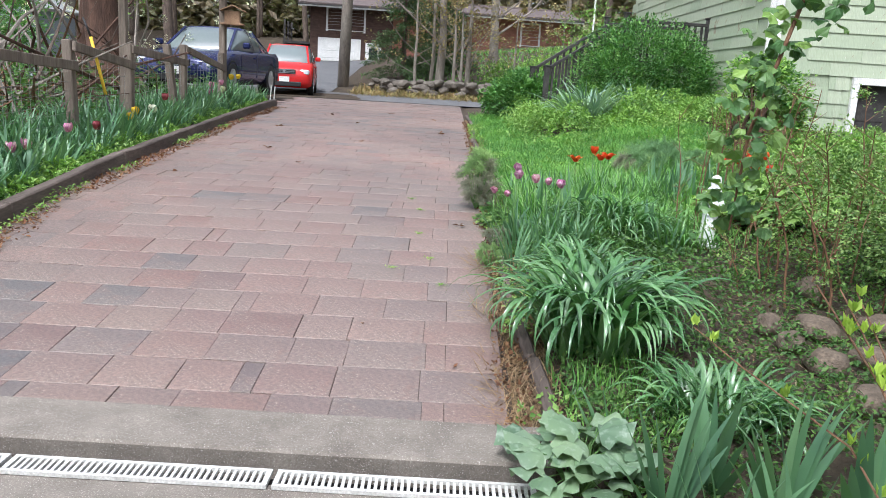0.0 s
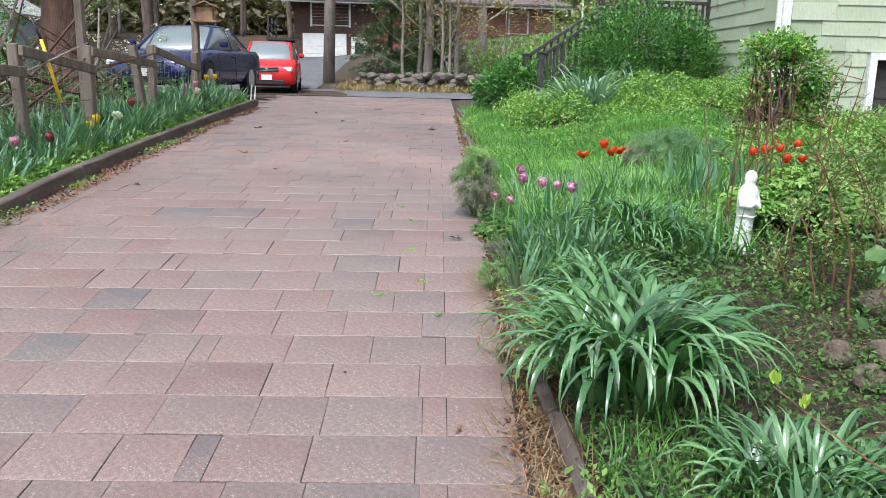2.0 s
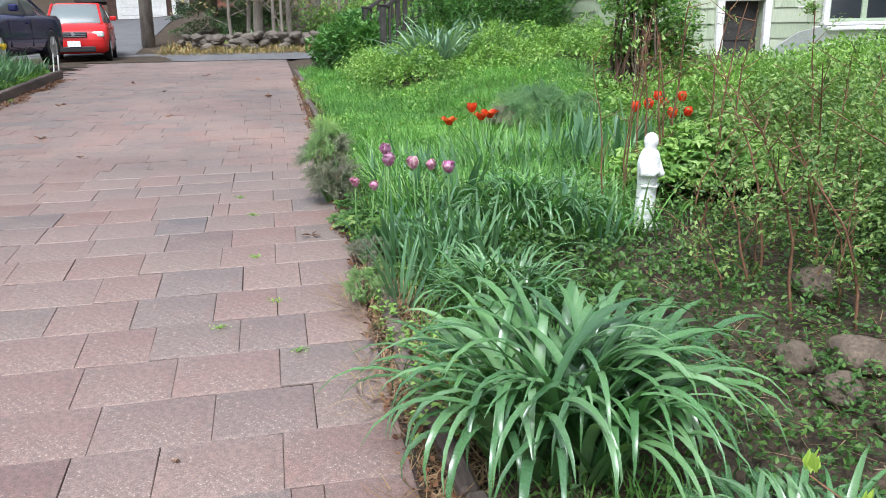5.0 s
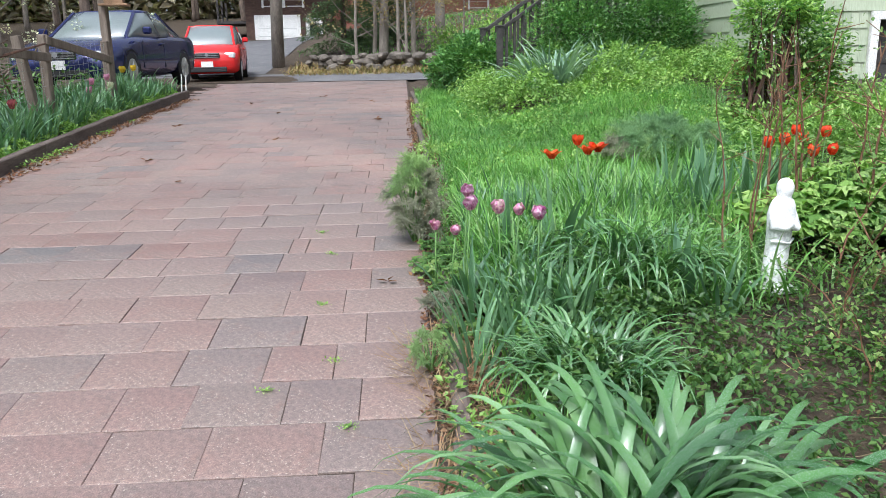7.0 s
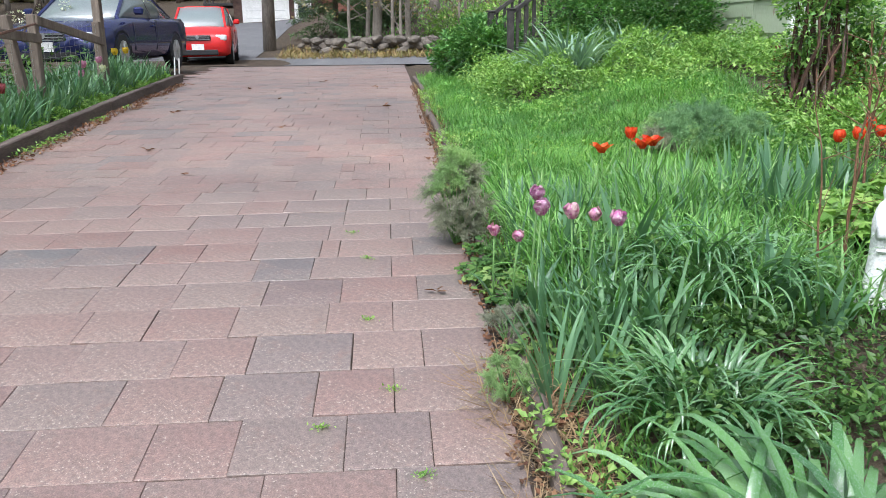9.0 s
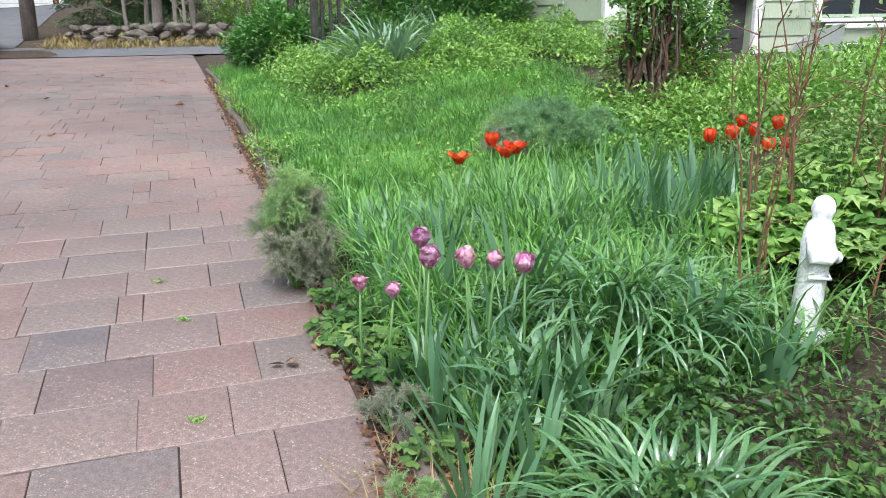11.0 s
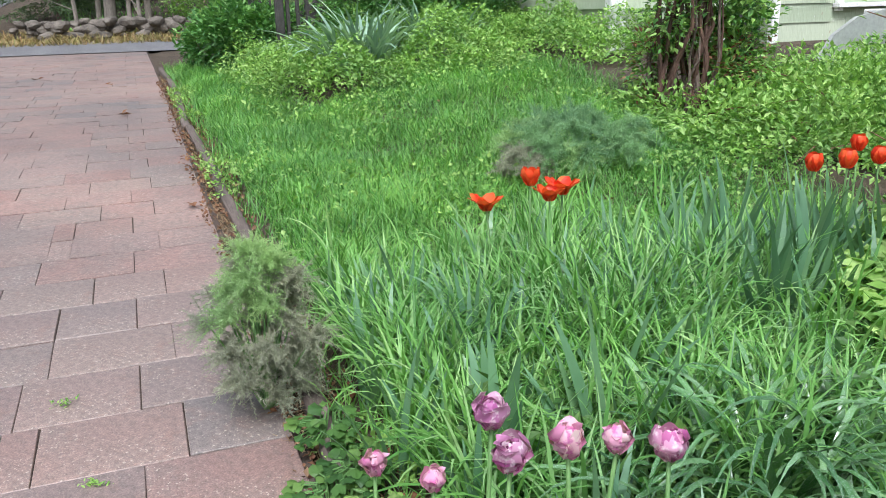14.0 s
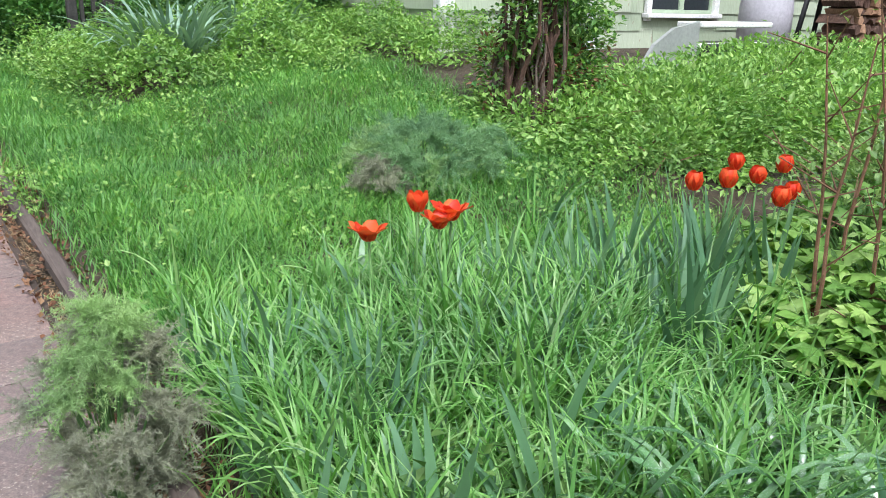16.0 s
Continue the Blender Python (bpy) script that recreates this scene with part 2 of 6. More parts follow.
M_STEM = leaf_mat("flower_stem", [(0.09, 0.18, 0.06), (0.13, 0.24, 0.08)], 0.5, 0.2)


def glass_mat(name, c=(0.03, 0.035, 0.04)):
    return plain(name, c, 0.06, 0.0, 0.8, 0.1)


M_PANE = glass_mat("dark_window_glass")
M_CARGLASS = glass_mat("car_glass", (0.16, 0.19, 0.19))


# ---------------------------------------------------------------- lie of the land
LEVELS = [(-40, 0.0), (1.2, 0.0), (2.5, 0.085), (3.94, 0.235), (5.2, 0.37), (6, 0.43), (7.2, 0.49), (9, 0.565), (12.4, 0.70), (17, 0.83), (21, 0.885), (22.3, 0.885), (24, 0.8), (26, 0.8), (26.7, 0.94), (32, 1.3), (50, 2.4), (70, 4.2), (140, 9.0), (600, 12.0)]
LY, LZ = [p[0] for p in LEVELS], [p[1] for p in LEVELS]


def drive_z(y):
    return float(np.interp(y, LY, LZ))


def step(a, b, v):
    v = min(1, max(0, (v - a) / (b - a)))
    return v * v * (3 - 2 * v)


def right_edge(y):
    return 0.53 - 0.073 * (y - 2.4)


def left_edge(y):
    return -3.2 - 0.118 * (y - 4.8)


def ground_z(x, y):
    """Height of the land: the drive, the beds on both sides, the bank below the house, the far hill."""
    z = drive_z(y)
    near = 1 - step(15.5, 18.5, y)
    r, l = right_edge(y) + 0.2, left_edge(y) - 0.12
    if x > r:
        z += near * (0.05 * step(0, 0.25, x - r) + 0.035 * min(x - r, 3) + 0.33 * step(6.5, 11.0, y) * step(0.4, 2.4, x - r))
        z += 0.02 * noise.noise((x * 1.3, y * 1.3, 0)) * near
    elif x < l:
        z += near * 0.08 * step(0, 0.2, l - x) + 0.2 * step(0.5, 2.5, l - x) * near
    z += 0.1 * step(22.3, 24, y) * (1 - step(26, 26.7, y)) * step(-4.2, -5.2, x)
    if y > 27:
        k = step(27, 45, y)
        z += k * 1.7 * step(-12, 6, x) + 0.1 * k * noise.noise((x * 0.2, y * 0.2, 1))
    return z


# ---------------------------------------------------------------- builders
def obj(name, verts, faces, material, smooth=False):
    me = bpy.data.meshes.new(name)
    me.from_pydata([tuple(v) for v in verts], [], [tuple(f) for f in faces])
    me.materials.append(material)
    if smooth:
        me.shade_smooth()
    me.update()
    return new(name, me)


def from_bm(name, bm, material, smooth=False):
    me = bpy.data.meshes.new(name)
    bm.to_mesh(me)
    bm.free()
    me.materials.append(material)
    if smooth:
        me.shade_smooth()
    return new(name, me)


def part(name, bm, material, parent, label="", smooth=False):
    """Links a bmesh as one mesh object under a thing or a part."""
    ob = from_bm(name, bm, material, smooth)
    ob.parent = parent
    return tagged(ob, label)


def thing(name, m, label, category, group="", kind=""):
    e = new(name)
    e.empty_display_size = 0.1
    e.matrix_world = m
    return tagged(e, label, category, group, kind)


def box(bm, c, s, turn=(0, 0, 0), bevel=0.0):
    g = bmesh.ops.create_cube(bm, size=1.0)
    vs = g["verts"]
    bmesh.ops.scale(bm, vec=s, verts=vs)
    if bevel:
        es = list({e for v in vs for e in v.link_edges})
        r = bmesh.ops.bevel(bm, geom=es, offset=bevel, segments=1, affect="EDGES")
        vs = list({v for f in r["faces"] for v in f.verts} | {v for v in vs if v.is_valid})
    bmesh.ops.transform(bm, matrix=pose(*c, *turn), verts=vs)
    return bm


def boxes(*args, bevel=0.0):
    bm = bmesh.new()
    for a in args:
        box(bm, *a, bevel=bevel)
    return bm


def tube(bm, pts, radii, sides=7):
    """A tapered, bent round limb along pts."""
    rings = []
    for i, p in enumerate(pts):
        a, b = Vector(pts[max(i - 1, 0)]), Vector(pts[min(i + 1, len(pts) - 1)])
        d = (b - a).normalized() if (b - a).length > 1e-6 else Vector((0, 0, 1))
        u = d.cross(Vector((0.31, 0.77, 0.13))).normalized()
        w = d.cross(u)
        rings.append([bm.verts.new(Vector(p) + radii[i] * (math.cos(k) * u + math.sin(k) * w)) for k in [2 * math.pi * j / sides for j in range(sides)]])
    for a, b in zip(rings, rings[1:]):
        for j in range(sides):
            bm.faces.new((a[j], a[(j + 1) % sides], b[(j + 1) % sides], b[j]))
    bm.faces.new(rings[-1])
    bm.faces.new(rings[0][::-1])
    return bm


def lathe(bm, prof, sides=12, at=(0, 0, 0)):
    rings = [[bm.verts.new((at[0] + r * math.cos(2 * math.pi * j / sides), at[1] + r * math.sin(2 * math.pi * j / sides), at[2] + z)) for j in range(sides)] for r, z in prof]
    for a, b in zip(rings, rings[1:]):
        for j in range(sides):
            bm.faces.new((a[j], a[(j + 1) % sides], b[(j + 1) % sides], b[j]))
    bm.faces.new(rings[0][::-1])
    bm.faces.new(rings[-1])
    return bm


class Leaves:
    """Collects many thin leaves into one mesh."""

    def __init__(self, seed):
        self.v, self.f, self.r = [], [], random.Random(seed)

    def blade(self, base, az, length, width, lean, arch, segs=5, fold=0.25, twist=0.0, tip=0.05, late=False):
        """A strap leaf: rises from base, leans by lean degrees, bends over by arch degrees to its tip."""
        n0 = len(self.v)
        ang, p = radians(lean), Vector(base)
        ca, sa = math.cos(az), math.sin(az)
        for i in range(segs + 1):
            t = i / segs
            w = width * 0.5 * (min(1, 0.55 + 2.2 * t) * (1 - t ** 2.6) + tip * t)
            sx, sy = -sa, ca
            tw = twist * t
            up = Vector((-math.cos(ang) * ca, -math.cos(ang) * sa, math.sin(ang))) * (fold * w)
            side = Vector((sx, sy, 0)) * (w * math.cos(tw)) + Vector((0, 0, 1)) * (w * math.sin(tw))
            self.v += [p - side + up, p + side + up] if not fold else [p - side + up, p, p + side + up]
            ang += radians(arch) / segs * (2.4 * t ** 1.4 if late else 0.4 + 1.2 * t)
            p = p + Vector((math.sin(ang) * ca, math.sin(ang) * sa, math.cos(ang))) * (length / segs)
        k = 3 if fold else 2
        for i in range(segs):
            a, b = n0 + k * i, n0 + k * (i + 1)
            for j in range(k - 1):
                self.f.append((a + j, a + j + 1, b + j + 1, b + j))

    def leaf(self, c, d, up, size, ratio=0.55):
        """A small pointed leaf along d, folded on its midrib."""
        n0 = len(self.v)
        s = d.cross(up)
        s = s.normalized() * (size * ratio * 0.5) if s.length > 1e-5 else Vector((size * ratio * 0.5, 0, 0))
        n = s.cross(d).normalized() * (size * 0.08)
        m = c + d * (size * 0.45)
        self.v += [c, m + s + n, c + d * size - n, m - s + n]
        self.f += [(n0, n0 + 1, n0 + 2), (n0, n0 + 2, n0 + 3)]

    def spray(self, c, size, out=None, ratio=0.55, tilt=0.6):
        r = self.r
        d = Vector((r.uniform(-1, 1), r.uniform(-1, 1), r.uniform(-0.5, 0.7)))
        if out is not None:
            d += out * 0.8
        d.normalize()
        up = Vector((r.uniform(-tilt, tilt), r.uniform(-tilt, tilt), 1)).normalized()
        self.leaf(Vector(c), d, up, size * r.uniform(0.65, 1.25), ratio)

    def lobed(self, c, d, up, size, lobes=5, depth=0.35):
        """A broad lobed leaf, a fan round its stalk."""
        n0, d = len(self.v), d.normalized()
        s = d.cross(up).normalized()
        n = s.cross(d).normalized()
        k = lobes * 2 + 1
        self.v.append(c)
        wave = self.r.uniform(0, 6.28)
        for ring, lift in ((0.55, 0.05), (1.0, 0.0)):
            for i in range(k):
                a = radians(-125 + 250 * i / (k - 1))
                rad = ring * size * (1 - (depth * ring if i % 2 == 0 else 0)) * (0.62 + 0.38 * math.cos(a * 0.55))
                ruffle = 0.13 * size * ring * ring * math.sin(5 * a + wave)
                self.v.append(c + d * (rad * math.cos(a) * 0.62 + size * 0.25 * ring) + s * (rad * math.sin(a) * 0.6) + n * (ruffle + lift * size - 0.14 * abs(rad * math.sin(a))))
        for i in range(1, k):
            self.f += [(n0, n0 + i, n0 + i + 1), (n0 + i, n0 + k + i, n0 + k + i + 1, n0 + i + 1)]

    def make(self, name, material, parent=None, label="", smooth=False):
        ob = obj(name, self.v, self.f, material, smooth)
        if parent:
            ob.parent = parent
            ob.matrix_parent_inverse = parent.matrix_world.inverted()
        return tagged(ob, label)


def clump_points(r, n, parts, shell=0.75):
    """Points near the surface of overlapping lumps (centre, radii), with the outward way."""
    out = []
    vol = [p[1][0] * p[1][1] + p[1][0] * p[1][2] for p in parts]
    for _ in range(n):
        c, s = r.choices(parts, vol)[0]
        d = Vector((r.gauss(0, 1), r.gauss(0, 1), r.gauss(0, 1))).normalized()
        k = r.uniform(shell, 1.05) * (1 + 0.22 * noise.noise((d.x * 2.3 + c[0], d.y * 2.3 + c[1], d.z * 2.3)))
        out.append((Vector((c[0] + d.x * s[0] * k, c[1] + d.y * s[1] * k, c[2] + d.z * s[2] * k)), d))
    return out


# ---------------------------------------------------------------- ground, road, paving base
def ground_sheet():
    xs = sorted(set([-600, -250, -120, -70, -45, -30, -22] + [round(-16 + 0.5 * i, 2) for i in range(20)] + [round(-6 + 0.2 * i, 2) for i in range(85)] + [12, 14, 17, 22, 30, 45, 70, 120, 250, 600]))
    ys = sorted(set([-600, -200, -60, -20, -8, -4, -2, 0] + [round(0.5 + 0.25 * i, 2) for i in range(75)] + [round(20 + i, 2) for i in range(50)] + [75, 82, 90, 100, 115, 140, 200, 350, 600]))
    v = []
    for y in ys:
        for x in xs:
            z = ground_z(x, y) - 0.012
            if left_edge(y) - 0.25 < x < right_edge(y) + 0.25 and y < 22.3:
                z -= 0.05
            if y < 2.6 and -6 < x < 0.75:
                z -= 0.2
            v.append((x, y, z))
    w = len(xs)
    f = [(j * w + i, j * w + i + 1, (j + 1) * w + i + 1, (j + 1) * w + i) for j in range(len(ys) - 1) for i in range(w - 1)]
    return tagged(obj("ground", v, f, M_SOIL, True), "dark brown garden soil reaching into far land", "ground", kind="structure")


ground_sheet()


def strip(name, x0, x1, ys, material, lift, label, category, thick=0.0):
    """A paved strip that follows the land; x0 and x1 are functions of y."""
    v, f = [], []
    for y in ys:
        a, b = x0(y), x1(y)
        for i in range(13):
            x = a + (b - a) * i / 12
            v.append((x, y, drive_z(y) + lift if name != "asphalt_drive" else ground_z(x, y) + lift))
    for j in range(len(ys) - 1):
        for i in range(12):
            k = j * 13 + i
            f.append((k, k + 1, k + 14, k + 13))
    return tagged(obj(name, v, f, material, True), label, category, kind="structure")


strip("paving_bed", lambda y: left_edge(y) - 0.02, lambda y: right_edge(y) + 0.02, [2.2 + 0.3 * i for i in range(68)], M_SAND, -0.007, "dark sandy bed in the joints of the paving", "paving")
strip("road", lambda y: -90, lambda y: 90, [22.35, 22.8, 23.4, 24, 25, 26, 26.6, 27.1], M_ASPHALT, 0.004, "grey worn asphalt street across the end of the drive", "road")
strip("asphalt_drive", lambda y: -9.6 - (y - 23) * 0.16, lambda y: -5.3 - (y - 23) * 0.1, [27 + 1.5 * i for i in range(16)], M_ASPHALT, 0.02, "grey asphalt drive rising to a garage", "driveway")

# concrete sill, drain and garage slab at the foot of the drive
sill = boxes(((-1.9, 2.09, -0.055), (5.2, 0.33, 0.3), (3.2, 0, 4.0)), bevel=0.012)
tagged(from_bm("concrete_sill", sill, M_CONCRETE), "worn grey-brown concrete strip at the foot of the paving", "concrete strip", kind="structure")
slab = boxes(((-1.9, -0.75, -0.075), (6.4, 5.0, 0.2), (0, 0, 4.0)))
tagged(from_bm("floor", slab, M_CONCRETE), "plain grey concrete garage slab", "floor", kind="structure")

drain = thing("trench_drain", pose(-1.9, 1.78, 0.028, 0, 0, 4.0), "white slotted plastic trench drain grate set in concrete", "drain")
for i in range(5):
    x0 = -2.45 + i * 1.0
    bm = boxes(((x0 + 0.49, -0.055, 0.008), (0.98, 0.018, 0.016)), ((x0 + 0.49, 0.055, 0.008), (0.98, 0.018, 0.016)), ((x0 + 0.01, 0, 0.008), (0.02, 0.09, 0.016)), ((x0 + 0.97, 0, 0.008), (0.02, 0.09, 0.016)))
    seg = part("grate", bm, M_DRAIN, drain)
    bar = None
    for k in range(38):
        if bar is None:
            bar = part("slat", boxes(((0, 0, 0.007), (0.012, 0.094, 0.012))), M_DRAIN, seg)
            bar.location = (x0 + 0.035 + k * 0.0245, 0, 0)
        else:
            o = new("slat", bar.data)
            o.parent, o.location = seg, (x0 + 0.035 + k * 0.0245, 0, 0)
# shallow plate; its near-black colour gives the shade under the slats
part("channel", boxes(((0, 0, -0.03), (5.0, 0.12, 0.01))), M_DARK, drain, "channel below the grate, its shade painted near-black")


# ---------------------------------------------------------------- timber edging
def edging(name, pts, label, w=0.1, h=0.11, lift=0.0):
    """Squared timbers laid end to end along a line of plan points."""
    e = thing(name, pose(*pts[0], drive_z(pts[0][1])), label, "garden edging")
    r = random.Random(len(pts))
    base = Vector((pts[0][0], pts[0][1], drive_z(pts[0][1])))
    for (x0, y0), (x1, y1) in zip(pts, pts[1:]):
        a, b = Vector((x0, y0, drive_z(y0))), Vector((x1, y1, drive_z(y1)))
        d = b - a
        bm = bmesh.new()
        box(bm, (0, 0, 0), (w * r.uniform(0.92, 1.08), d.length - 0.008, h), bevel=0.012)
        bmesh.ops.subdivide_edges(bm, edges=[q for q in bm.edges if q.calc_length() > 0.5], cuts=5)
        for v in bm.verts:
            v.co += Vector((noise.noise(v.co * 3 + a), 0, noise.noise(v.co * 4 + b))) * 0.012
        turn = d.to_track_quat("Y", "Z").to_matrix().to_4x4()
        bmesh.ops.transform(bm, matrix=Matrix.Translation((a + b) / 2 - base + Vector((r.uniform(-0.012, 0.012), 0, h / 2 - 0.03 + lift))) @ turn, verts=bm.verts)
        part("timber", bm, M_KERB, e)
    return e


edging("edging_west", [(left_edge(y) - 0.05, y) for y in (2.4, 4.8, 7.2, 9.6, 12.0, 14.4, 16.6)], "low dark brown timber edging along the tulip bed", 0.1, 0.17)
edging("edging_east", [(right_edge(y) + 0.1 + 0.08 * step(4.0, 2.5, y) + 0.03 * math.sin(y), y) for y in (2.35, 3.1, 4.0, 5.6, 7.4, 9.2, 11.2, 13.2, 15.2, 16.8)], "low rotting timber edging along the flower bed", 0.065, 0.07)


# ---------------------------------------------------------------- green house
HC, HA = Vector((4.15, 11.45, 0)), 4.0
house = thing("house", pose(HC.x, HC.y, 0, 0, 0, HA), "pale green shingled house with white corner boards and peeling paint", "house")


def shingle_mat():
    m, n, l, b = mat("green_shingle_paint", 0.75, 0, 0.25)
    info, geo = n.new("ShaderNodeObjectInfo"), n.new("ShaderNodeNewGeometry")
    add = n.new("ShaderNodeMath")
    add.operation = "ADD"
    l.new(info.outputs["Random"], add.inputs[0])
    l.new(geo.outputs["Random Per Island"], add.inputs[1])
    fr = n.new("ShaderNodeMath")
    fr.operation = "FRACT"
    l.new(add.outputs[0], fr.inputs[0])
    tone = ramp(n, l, fr.outputs[0], [(0, (0.34, 0.4, 0.28)), (0.5, (0.39, 0.45, 0.32)), (1, (0.44, 0.49, 0.36))])
    grain = tex(n, l, 14, 4, 0.7, (8, 8, 0.6))
    c = mixc(n, l, 1.0, tone, ramp(n, l, grain, [(0.3, (0.82, 0.82, 0.82)), (0.7, (1.1, 1.1, 1.1))]), "MULTIPLY")
    peel = ramp(n, l, tex(n, l, 3.1, 6, 0.75, (1, 1, 0.5)), [(0.61, (0, 0, 0)), (0.65, (1, 1, 1))])
    c = mixc(n, l, peel, c, (0.27, 0.2, 0.15))
    chalk = ramp(n, l, tex(n, l, 5.3, 5, 0.7, (2, 2, 0.5)), [(0.68, (0, 0, 0)), (0.71, (1, 1, 1))])
    c = mixc(n, l, chalk, c, (0.62, 0.62, 0.56))
    l.new(c, b.inputs["Base Color"])
    bump(n, l, b, grain, 0.3, 0.004)
    return m


M_SHINGLE = shingle_mat()
COURSE, Z0, Z1 = 0.2, 0.75, 5.4
# openings in the south face: x from the corner, sill and head heights
OPEN = [(1.36, 1.96, 0.7, 1.84), (2.95, 4.1, 1.55, 2.35)]


def wall_pieces(span, openings, thick=0.15):
    """Rectangles of wall round the openings, as (x0, x1, z0, z1)."""
    out, x = [], span[0]
    for a, b, lo, hi in sorted(openings):
        if hi <= lo:
            continue
        out.append((x, a, 0.3, Z1))
        if lo > 0.75:
            out.append((a, b, 0.3, lo))
        out.append((a, b, hi, Z1))
        x = b
    out.append((x, span[1], 0.3, Z1))
    return out


for a, b, lo, hi in wall_pieces((0.0, 9.0), OPEN):
    part("wall", boxes((((a + b) / 2, 0.1, (lo + hi) / 2), (b - a, 0.15, hi - lo))), M_SHINGLE, house)
part("wall", boxes(((0.1, 4.6, 2.85), (0.15, 9.0, 5.1))), M_SHINGLE, house)
part("wall", boxes(((9.0, 4.6, 2.85), (0.15, 9.0, 5.1))), M_SHINGLE, house)
part("wall", boxes(((4.5, 9.1, 2.85), (9.0, 0.15, 5.1))), M_SHINGLE, house)
bm = bmesh.new()
for s in (-1, 1):
    box(bm, (4.5 + s * 2.35, 4.55, 6.6), (5.6, 9.9, 0.16), (0, s * 27, 0))
part("roof", bm, M_BLACKWOOD, house, "dark shingled roof")
part("floor_slab", boxes(((4.5, 4.6, 0.4), (8.8, 8.8, 0.2))), M_CONCRETE, house)
part("corner_board", boxes(((0.055, -0.005, 3.0), (0.13, 0.03, 4.8)), bevel=0.004), M_WHITE, house, "white peeling corner board")
part("corner_board", boxes(((-0.005, 0.08, 3.0), (0.03, 0.16, 4.8)), bevel=0.004), M_WHITE, house, "white peeling corner board")
part("downpipe", boxes(((-0.07, -0.07, 3.0), (0.07, 0.05, 4.6)), bevel=0.01), M_WHITE, house, "white square downpipe")


def shingle_mesh(w):
    """A tapered shingle, thick at its foot; its face is towards -y."""
    bm = bmesh.new()
    h = COURSE + 0.03
    pts = [(-w / 2, -0.024, 0), (w / 2, -0.024, 0), (w / 2, -0.006, h), (-w / 2, -0.006, h), (-w / 2, 0, 0), (w / 2, 0, 0), (w / 2, 0, h), (-w / 2, 0, h)]
    vs = [bm.verts.new(p) for p in pts]
    for f in ((0, 1, 2, 3), (5, 4, 7, 6), (4, 5, 1, 0), (3, 2, 6, 7), (4, 0, 3, 7), (1, 5, 6, 2)):
        bm.faces.new([vs[i] for i in f])
    me = bpy.data.meshes.new("shingle")
    bm.to_mesh(me)
    bm.free()
    me.materials.append(M_SHINGLE)
    return me


def clad_south():
    """Shingles of the south face, each its own piece in the part that is seen."""
    r = random.Random(5)
    sizes = {w: shingle_mesh(w - 0.004) for w in (0.1, 0.6, 0.78, 0.96)}
    n = int((3.7 - Z0) / COURSE)
    for j in range(n):
        z, x = Z0 + j * COURSE, 0.13 - (0.17 if j % 2 else 0.0)
        while x < 6.6:
            for w in (r.choice((0.6, 0.78, 0.96)), 0.1):
                c = x + w / 2
                hit = any(c + w / 2 > a - 0.07 and c - w / 2 < b + 0.07 and z + COURSE > lo - 0.03 and z < hi + 0.07 for a, b, lo, hi in OPEN if hi > lo)
                if not hit:
                    break
            if not hit and c - w / 2 > 0.1:
                o = new("shingle", sizes[w])
                o.parent, o.location = house, (c, 0.022, z + r.uniform(-0.004, 0.004))
            x += w


def clad_west():
    r = random.Random(6)
    v, f = [], []
    h = COURSE + 0.03
    for j in range(int((4.9 - Z0) / COURSE)):
        z, y = Z0 + j * COURSE, 0.17 - (0.2 if j % 2 else 0)
        while y < 8.9:
            w = r.choice((0.7, 0.9, 1.2)) - 0.004
            zz, k = z + r.uniform(-0.004, 0.004), len(v)
            if y > 0.1:
                v += [(0.0, y, zz), (0.0, y + w, zz), (0.016, y + w, zz + h), (0.016, y, zz + h), (0.024, y, zz), (0.024, y + w, zz)]
                f += [(k, k + 3, k + 2, k + 1), (k, k + 1, k + 5, k + 4), (k, k + 4, k + 3), (k + 1, k + 2, k + 5)]
            y += w + 0.004
    o = obj("cladding", v, f, M_SHINGLE)
    o.parent = house
    tagged(o, kind="stuff")


clad_south()
clad_west()


def framed_window(x, y, z, w, h, parent, panes=2, trim=0.09, face=0, frame_m=None, name="window"):
    """A window in a wall: casing, sash, panes and sill; x, z its lower left corner on the wall's face."""
    e = new(name)
    e.parent = parent
    e.matrix_basis = pose(x, y, z, 0, 0, face)
    fm = frame_m or M_WHITE
    bm = boxes(((-trim / 2, -0.012, h / 2), (trim, 0.05, h + 2 * trim)), ((w + trim / 2, -0.012, h / 2), (trim, 0.05, h + 2 * trim)), ((w / 2, -0.012, h + trim / 2), (w, 0.05, trim)), bevel=0.004)
    part("frame", bm, fm, e, "white painted casing")
    part("sill", boxes(((w / 2, -0.03, -0.03), (w + 2 * trim + 0.04, 0.1, 0.05)), bevel=0.005), fm, e, "white painted sill")
    pw = w / panes
    for i in range(panes):
        a = i * pw
        s = boxes(((a + 0.02, 0.03, h / 2), (0.04, 0.04, h)), ((a + pw - 0.02, 0.03, h / 2), (0.04, 0.04, h)), ((a + pw / 2, 0.03, 0.02), (pw - 0.08, 0.04, 0.04)), ((a + pw / 2, 0.03, h - 0.02), (pw - 0.08, 0.04, 0.04)))
        part("sash", s, M_SASH if frame_m is None else fm, e)
        part("pane", boxes(((a + pw / 2, 0.035, h / 2), (pw - 0.07, 0.006, h - 0.07))), M_PANE, e, "dark reflecting glass")
    return e


M_SASH = plain("sage_sash_paint", (0.36, 0.44, 0.31), 0.6)
framed_window(2.95, 0.0, 1.55, 1.15, 0.8, house)
